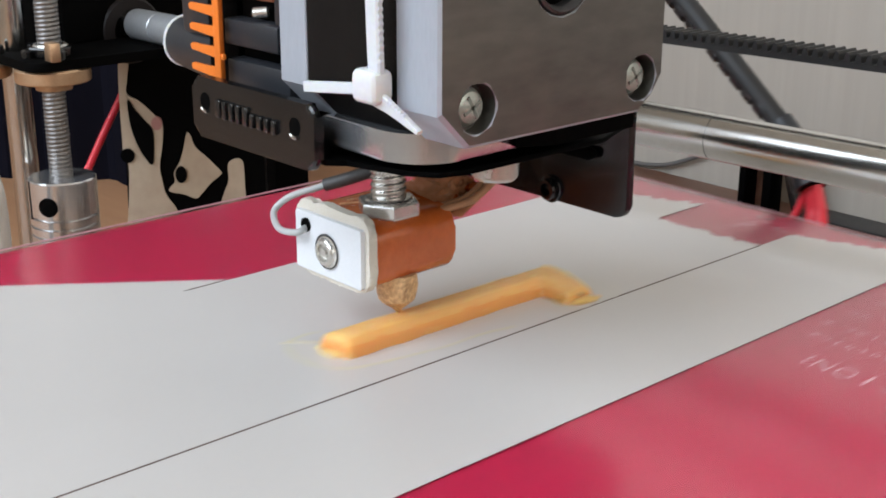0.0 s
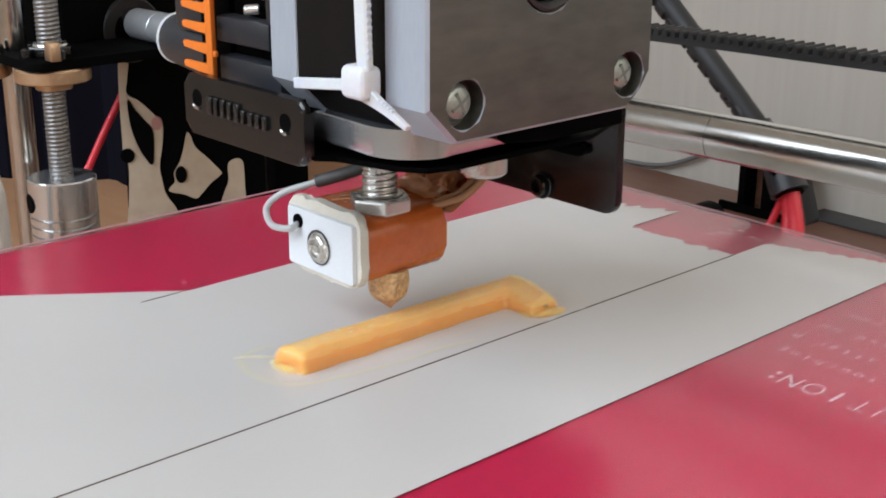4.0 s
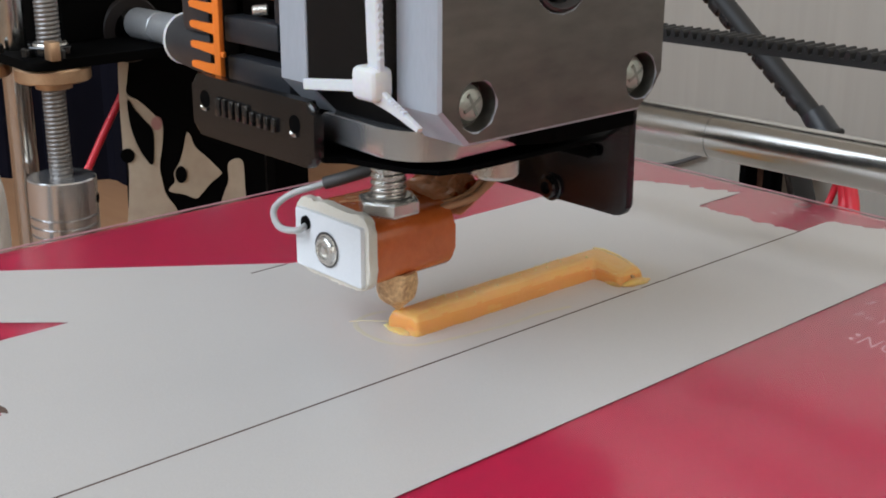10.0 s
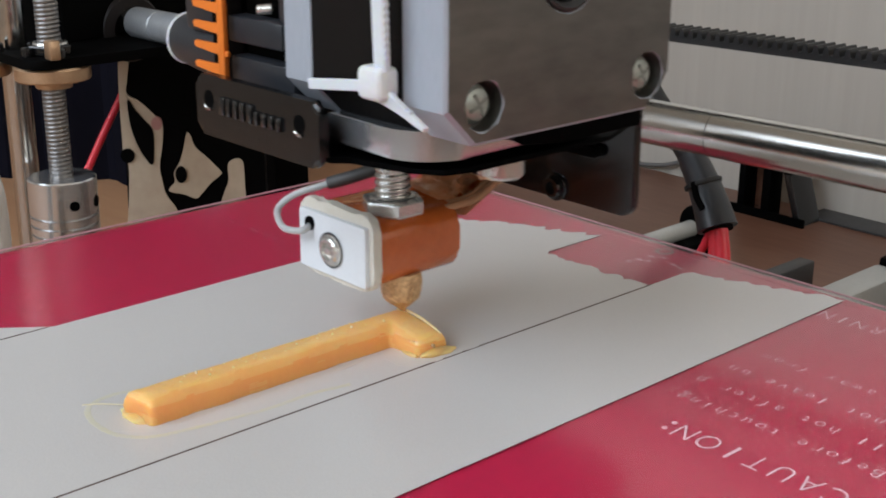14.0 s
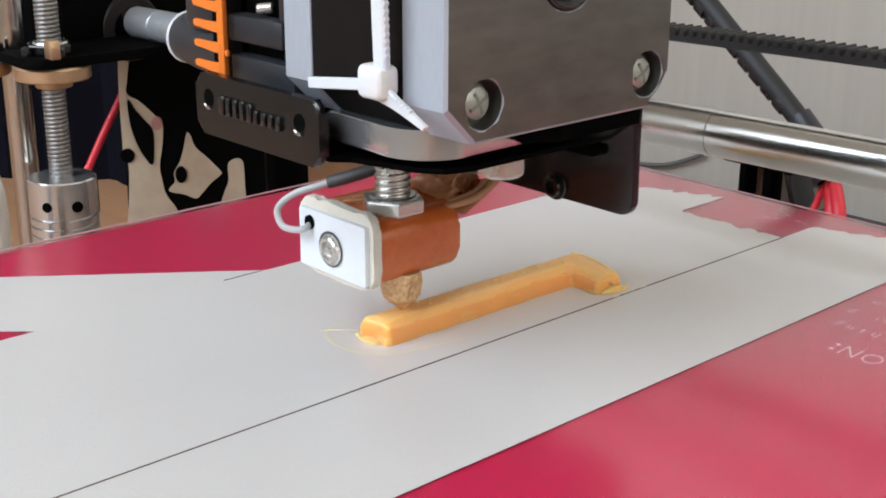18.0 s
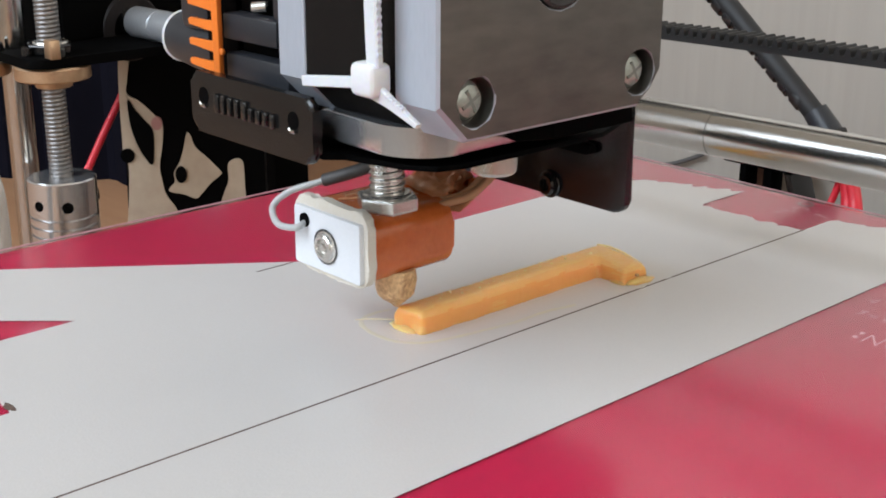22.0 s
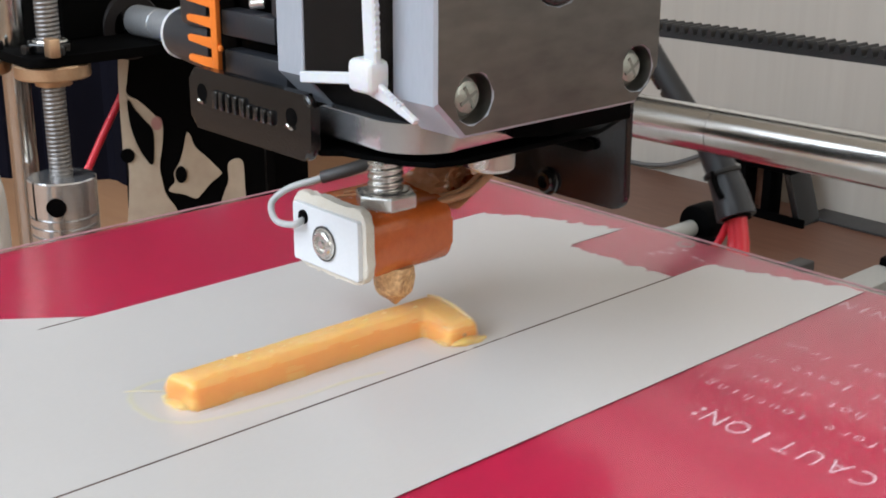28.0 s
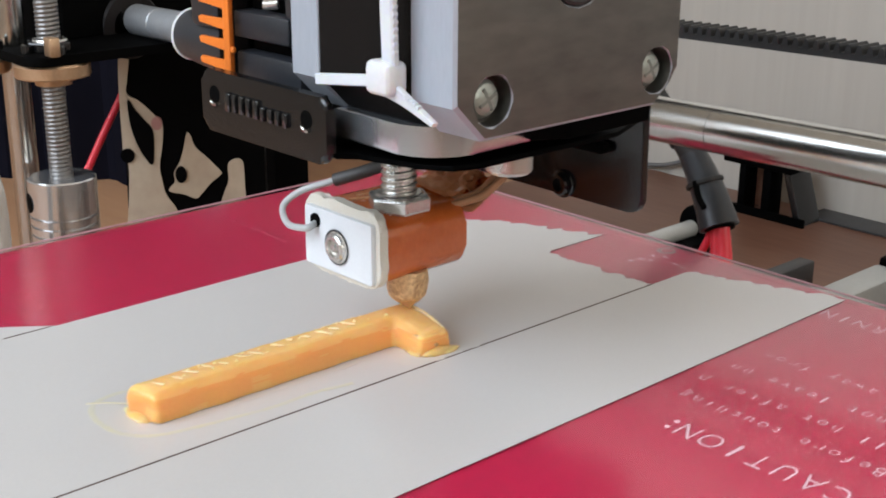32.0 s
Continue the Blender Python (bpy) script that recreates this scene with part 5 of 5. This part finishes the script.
# ---- what moves ----
# turn of the lead screw in degrees; 360 degrees lift the gantry by one pitch of 1.25 mm
TURN = [(0, 0), (2.15, 0), (2.35, -38), (3.6, -38), (4.6, -61), (8.15, -62), (8.4, -95), (11.1, -96), (11.5, -112), (13.6, -112), (13.85, -157), (14.9, -157), (15.6, -187), (17.35, -187), (17.75, -203),
        (19.3, -203), (19.7, -219), (22.05, -219), (22.3, -291), (24.55, -291), (24.85, -306), (26.0, -306), (27.0, -346), (28.35, -346), (28.6, -397), (30.1, -397), (30.4, -410), (32, -411)]
BED_SHIFT = [
    (0, 36.7), (0.1, 14.7), (0.2, 3.9), (0.3, -1.5), (0.4, 6.3), (0.5, 19.0), (0.6, 33.4), (0.7, 48.7), (0.8, 42.9), (0.9, 28.1),
    (1, 14.4), (1.1, 2.7), (1.2, 4.8), (1.3, 0.9), (1.4, 1.5), (1.5, 6.9), (1.6, 12.5), (1.7, 17.0), (1.8, 22.0), (1.9, 28.1),
    (2, 34.4), (2.1, 39.2), (2.2, 44.4), (2.3, 48.7), (2.4, 47.5), (2.5, 27.0), (2.6, 14.7), (2.7, 36.3), (2.8, 38.5), (2.9, 18.0),
    (3, 17.6), (3.1, 39.2), (3.2, 15.7), (3.3, 28.1), (3.4, 48.3), (3.5, 28.1), (3.6, 10.9), (3.75, 2.1), (3.9, 15.7), (4.05, 36.3),
    (4.2, 49.4), (4.35, 30.9), (4.5, 13.1), (4.65, 1.5), (4.8, 13.1), (4.95, 30.9), (5.1, 49.1), (5.25, 30.9), (5.4, 15.7), (5.5, 23.3),
    (5.6, 39.6), (5.7, 49.1), (5.8, 33.4), (5.9, 17.3), (6, 5.4), (6.1, 0.0), (6.2, 1.5), (6.3, 14.7), (6.4, 28.1), (6.5, 41.4),
    (6.6, 51.4), (6.7, 37.4), (6.8, 24.3), (6.9, 10.6), (7, 7.2), (7.1, 1.8), (7.2, 4.2), (7.3, 2.1), (7.4, 2.1), (7.5, 10.9),
    (7.6, 15.1), (7.7, 20.9), (7.8, 26.0), (7.9, 30.2), (8, 35.5), (8.1, 39.9), (8.2, 45.6), (8.3, 50.6), (8.4, 26.4), (8.5, 3.9),
    (8.6, 2.7), (8.7, 24.0), (8.8, 46.3), (8.9, 34.8), (9, 14.0), (9.1, 0.3), (9.2, 8.4), (9.3, 29.8), (9.4, 50.6), (9.5, 29.5),
    (9.6, 8.4), (9.7, 0.0), (9.8, 11.6), (9.9, 32.7), (10, 51.0), (10.1, 29.5), (10.2, 7.5), (10.3, 2.4), (10.4, 0.0), (10.5, 12.2),
    (10.6, 27.7), (10.7, 41.8), (10.8, 51.0), (10.9, 35.5), (11, 20.6), (11.1, 7.2), (11.2, 12.5), (11.3, 18.0), (11.4, 22.3), (11.5, 26.4),
    (11.6, 32.7), (11.7, 38.1), (11.8, 42.5), (11.9, 47.9), (12, 37.0), (12.1, 9.1), (12.2, 2.7), (12.3, 2.7), (12.4, 1.2), (12.5, 10.6),
    (12.6, 31.2), (12.7, 46.7), (12.8, 23.0), (12.9, 15.4), (13, 30.9), (13.1, 46.3), (13.2, 43.7), (13.3, 18.0), (13.4, 22.6), (13.5, 46.0),
    (13.6, 36.3), (13.7, 19.6), (13.8, 10.6), (13.9, 2.4), (14, 1.2), (14.1, 10.6), (14.2, 4.2), (14.3, 0.3), (14.4, 6.3), (14.5, 6.0),
    (14.65, 1.5), (14.8, 10.9), (14.95, 27.4), (15.1, 44.4), (15.25, 50.6), (15.4, 32.7), (15.55, 15.7), (15.7, 2.1), (15.85, 9.4), (16, 25.7),
    (16.15, 44.4), (16.3, 32.7), (16.5, 16.3), (16.6, 19.0), (16.7, 33.4), (16.8, 47.1), (16.9, 38.1), (17, 24.0), (17.1, 9.7), (17.2, 16.0),
    (17.3, 30.5), (17.4, 43.7), (17.5, 40.7), (17.6, 27.0), (17.7, 12.8), (17.8, 19.3), (17.9, 33.7), (18, 44.8), (18.1, 41.8), (18.2, 28.4),
    (18.3, 15.7), (18.4, 10.9), (18.5, 24.0), (18.6, 37.4), (18.7, 47.1), (18.8, 45.6), (18.9, 41.4), (19, 37.0), (19.1, 33.4), (19.2, 28.1),
    (19.3, 24.7), (19.4, 19.6), (19.5, 17.3), (19.6, 11.6), (19.7, 5.7), (19.8, 1.2), (19.9, 1.2), (20, 7.8), (20.1, 2.1), (20.2, 0.3),
    (20.3, 11.6), (20.4, 4.2), (20.5, -0.9), (20.6, 5.7), (20.7, 8.4), (20.8, 3.0), (20.9, -0.6), (21, 9.4), (21.1, 7.5), (21.2, 2.1),
    (21.3, 1.8), (21.4, 5.4), (21.5, 1.2), (21.6, 1.8), (21.7, 41.8), (21.8, 49.8), (21.9, 52.6), (22, 52.2), (22.1, 45.2), (22.2, 5.7),
    (22.3, 2.1), (22.4, 0.9), (22.5, 8.4), (22.6, 2.7), (22.7, 0.6), (22.8, 10.9), (22.9, 4.8), (23, 0.0), (23.1, 4.5), (23.2, 7.8),
    (23.3, 2.1), (23.4, -0.3), (23.5, 9.7), (23.6, 7.8), (23.7, 5.4), (23.8, 2.7), (23.9, 2.1), (24, 2.1), (24.1, 22.3), (24.2, 49.8),
    (24.3, 49.8), (24.4, 49.4), (24.5, 50.2), (24.6, 47.5), (24.7, 34.8), (24.8, 20.6), (24.9, 12.8), (25, 18.6), (25.1, 31.9), (25.2, 45.6),
    (25.3, 40.3), (25.4, 33.4), (25.5, 40.3), (25.6, 48.3), (25.75, 36.3), (25.9, 20.6), (26.05, 9.4), (26.2, 1.5), (26.35, 6.3), (26.5, 19.0),
    (26.65, 34.4), (26.8, 47.5), (26.95, 39.9), (27.1, 24.0), (27.25, 3.3), (27.4, 6.3), (27.5, 10.9), (27.6, 1.8), (27.7, 0.9), (27.8, 1.8),
    (27.9, 1.8), (28, 8.1), (28.1, 24.0), (28.2, 51.0), (28.3, 49.4), (28.4, 51.0), (28.5, 49.1), (28.6, 39.9), (28.7, 26.7), (28.8, 12.8),
    (28.9, 12.5), (29, 26.0), (29.1, 39.9), (29.2, 48.7), (29.3, 44.4), (29.4, 41.4), (29.5, 35.9), (29.6, 33.4), (29.7, 27.4), (29.8, 25.3),
    (29.9, 20.0), (30, 15.1), (30.1, 11.6), (30.2, 6.0), (30.3, 1.2), (30.4, 3.0), (30.5, 6.9), (30.6, 1.2), (30.7, 0.9), (30.8, 10.0),
    (30.9, 3.3), (31, -0.3), (31.1, 9.1), (31.2, 5.1), (31.3, 0.6), (31.4, 0.6), (31.5, 11.6), (31.6, 8.1), (31.7, 3.0), (31.8, 2.4),
    (31.9, 5.7), (32, 1.8),
]
HEAD_SHIFT = [
    (0, 3.6), (0.1, 3.6), (0.2, 11.3), (0.3, 7.5), (0.4, 1.1), (0.5, 1.1), (0.6, 1.4), (0.7, 0.7), (0.8, 4.0), (0.9, 4.0),
    (1, 4.3), (1.1, 1.8), (1.2, 3.6), (1.3, 7.2), (1.4, 11.0), (1.5, 2.5), (1.6, 2.2), (1.7, 2.9), (1.8, 2.5), (1.9, 2.2),
    (2, 2.2), (2.1, 2.5), (2.2, 2.5), (2.3, 2.5), (2.4, -0.8), (2.5, -0.4), (2.6, -0.0), (2.7, 0.3), (2.8, -0.4), (2.9, -0.0),
    (3, 5.0), (3.1, 5.4), (3.2, 5.4), (3.3, 5.0), (3.4, 4.7), (3.5, 4.7), (3.6, 4.7), (3.75, 9.9), (3.9, 1.4), (4.05, 1.4),
    (4.2, 4.0), (4.35, 3.6), (4.5, 4.0), (4.65, 11.3), (4.8, 1.4), (4.95, 1.1), (5.1, 3.6), (5.25, 3.6), (5.4, 1.4), (5.5, 1.1),
    (5.6, 1.4), (5.7, 4.0), (5.8, 3.6), (5.9, 3.6), (6, 7.9), (6.1, 11.7), (6.2, 0.7), (6.3, 1.1), (6.4, 1.1), (6.5, 1.1),
    (6.6, 4.0), (6.7, 4.0), (6.8, 4.0), (6.9, 4.0), (7, 2.5), (7.1, 6.5), (7.2, 3.6), (7.3, 6.1), (7.4, 10.6), (7.5, 2.9),
    (7.6, 2.5), (7.7, 2.5), (7.8, 2.5), (7.9, 2.5), (8, 2.9), (8.1, 2.9), (8.2, 2.9), (8.3, 2.2), (8.4, 2.5), (8.5, 9.3),
    (8.6, 1.4), (8.7, 1.8), (8.8, 1.8), (8.9, 2.9), (9, 2.9), (9.1, 14.0), (9.2, 1.8), (9.3, 1.4), (9.4, 2.2), (9.5, 3.3),
    (9.6, 3.3), (9.7, 11.0), (9.8, 1.1), (9.9, 1.4), (10, 3.6), (10.1, 4.0), (10.2, 4.0), (10.3, 15.0), (10.4, 2.5), (10.5, 1.1),
    (10.6, 0.7), (10.7, 0.7), (10.8, 4.0), (10.9, 4.0), (11, 3.6), (11.1, 3.6), (11.2, 2.5), (11.3, 2.5), (11.4, 2.9), (11.5, 2.5),
    (11.6, 2.5), (11.7, 2.5), (11.8, 2.5), (11.9, 2.5), (12, 2.9), (12.1, 2.5), (12.2, 2.2), (12.3, 6.5), (12.4, 9.3), (12.5, 5.4),
    (12.6, 5.4), (12.7, 4.7), (12.8, 4.3), (12.9, 4.7), (13, 5.0), (13.1, 5.0), (13.2, -1.1), (13.3, -0.8), (13.4, -0.4), (13.5, -0.0),
    (13.6, -0.0), (13.7, 0.3), (13.8, 0.3), (13.9, 11.3), (14, 4.7), (14.1, 2.2), (14.2, 8.9), (14.3, 7.9), (14.4, 2.9), (14.5, 4.3),
    (14.65, 9.9), (14.8, 2.2), (14.95, 2.2), (15.1, 2.9), (15.25, 4.3), (15.4, 4.3), (15.55, 4.3), (15.7, 10.6), (15.85, 1.1), (16, 0.7),
    (16.15, 1.4), (16.3, 0.3), (16.5, -0.0), (16.6, 0.3), (16.7, 0.3), (16.8, -0.0), (16.9, -0.4), (17, -0.4), (17.1, -0.0), (17.2, 5.0),
    (17.3, 5.4), (17.4, 5.4), (17.5, 4.7), (17.6, 4.7), (17.7, 4.7), (17.8, 4.7), (17.9, 4.7), (18, 4.7), (18.1, -0.8), (18.2, -0.8),
    (18.3, -0.8), (18.4, 4.7), (18.5, 5.4), (18.6, 5.4), (18.7, 4.3), (18.8, 5.0), (18.9, 1.8), (19, -0.0), (19.1, 1.8), (19.2, 5.0),
    (19.3, 4.3), (19.4, 0.7), (19.5, 0.7), (19.6, 4.7), (19.7, 3.3), (19.8, 14.0), (19.9, 2.5), (20, 3.3), (20.1, 13.3), (20.2, 4.0),
    (20.3, 2.2), (20.4, 9.3), (20.5, 8.9), (20.6, 1.4), (20.7, 3.6), (20.8, 15.0), (20.9, 4.3), (21, 1.1), (21.1, 3.6), (21.2, 4.3),
    (21.3, 8.9), (21.4, 2.9), (21.5, 5.8), (21.6, 12.7), (21.7, 4.7), (21.8, 1.8), (21.9, 3.3), (22, 3.3), (22.1, 2.9), (22.2, 2.9),
    (22.3, 13.0), (22.4, 2.5), (22.5, 2.9), (22.6, 12.3), (22.7, 4.7), (22.8, 1.4), (22.9, 8.9), (23, 9.6), (23.1, 1.1), (23.2, 3.3),
    (23.3, 14.7), (23.4, 4.3), (23.5, 0.3), (23.6, 3.6), (23.7, 3.6), (23.8, 5.8), (23.9, 8.2), (24, 9.6), (24.1, 8.2), (24.2, 1.8),
    (24.3, 2.2), (24.4, 2.2), (24.5, 2.2), (24.6, -0.4), (24.7, -0.4), (24.8, -0.4), (24.9, 1.8), (25, 5.4), (25.1, 5.0), (25.2, 5.4),
    (25.3, -0.4), (25.4, 2.9), (25.5, 0.7), (25.6, 0.3), (25.75, 1.4), (25.9, 5.0), (26.05, 4.3), (26.2, 9.9), (26.35, 2.9), (26.5, 2.2),
    (26.65, 2.9), (26.8, 3.6), (26.95, 2.9), (27.1, 2.2), (27.25, 8.6), (27.4, 2.9), (27.5, 2.2), (27.6, 5.4), (27.7, 8.2), (27.8, 11.0),
    (27.9, 3.5), (28, 2.9), (28.1, 3.1), (28.2, 2.6), (28.3, 1.8), (28.4, 1.1), (28.5, 2.5), (28.6, -0.4), (28.7, -0.8), (28.8, -0.4),
    (28.9, 5.0), (29, 5.0), (29.1, 5.4), (29.2, 3.3), (29.3, 5.0), (29.4, 3.6), (29.5, -0.0), (29.6, 0.3), (29.7, 3.6), (29.8, 5.0),
    (29.9, 1.8), (30, -0.0), (30.1, 3.3), (30.2, 4.3), (30.3, 12.7), (30.4, 2.2), (30.5, 3.6), (30.6, 14.3), (30.7, 2.9), (30.8, 2.9),
    (30.9, 12.3), (31, 6.1), (31.1, 1.4), (31.2, 8.6), (31.3, 13.3), (31.4, 0.7), (31.5, 2.5), (31.6, 2.5), (31.7, 2.5), (31.8, 8.9),
    (31.9, 4.7), (32, 6.3),
]


def rise(t):
    """Height of the gantry over its place at 19 s."""
    for (t0, a0), (t1, a1) in zip(TURN, TURN[1:]):
        if t <= t1:
            return -(a0 + (a1 - a0) * (t - t0) / (t1 - t0) + 201) / 360 * 0.00125
    return 0.0


def motions():
    b0, p0, c0, h0, g0, s0 = (o.matrix_basis.copy() for o in (bed, printed, cable, head, gantry, screw))
    # the cable sags and stands steeper as the bed comes forward
    boot = Matrix.Translation((-0.160, 0.222, 0.009))
    walk(cable, [(t, Matrix.Translation((0, d / 1000 + 0.001, -0.003 * min(1.0, max(0.0, 1 - d / 18)))) @ boot @ pose(0, 0, 0, 0, 6.3 * min(1.0, max(0.0, (31 - d) / 16))) @ boot.inverted() @ c0) for t, d in BED_SHIFT])
    for ob, start in ((bed, b0), (printed, p0)):
        walk(ob, [(t, Matrix.Translation((0, d / 1000, 0)) @ start) for t, d in BED_SHIFT])
    walk(head, [(t, Matrix.Translation((d / 1000, 0, rise(t))) @ h0) for t, d in HEAD_SHIFT])
    walk(gantry, [(t, Matrix.Translation((0, 0, rise(t))) @ g0) for t, a in TURN])
    walk(screw, [(t, s0 @ Matrix.Rotation(radians(a), 4, "Z")) for t, a in TURN])
    # the strokes are laid down one after another by the last pass of the nozzle
    for i, ob in enumerate(print_strokes):
        s = ob.matrix_basis.copy()
        t0 = 29.15 + 0.095 * i
        low = Matrix.Translation((0, 0, -0.0007)) @ s
        walk(ob, [(0.0, low), (t0, low), (t0 + 0.15, s), (32.0, s)])
    walk(print_top, [(t, Matrix.Translation((0, 0, 0.0008 + rise(t)))) for t, a in TURN])


motions()
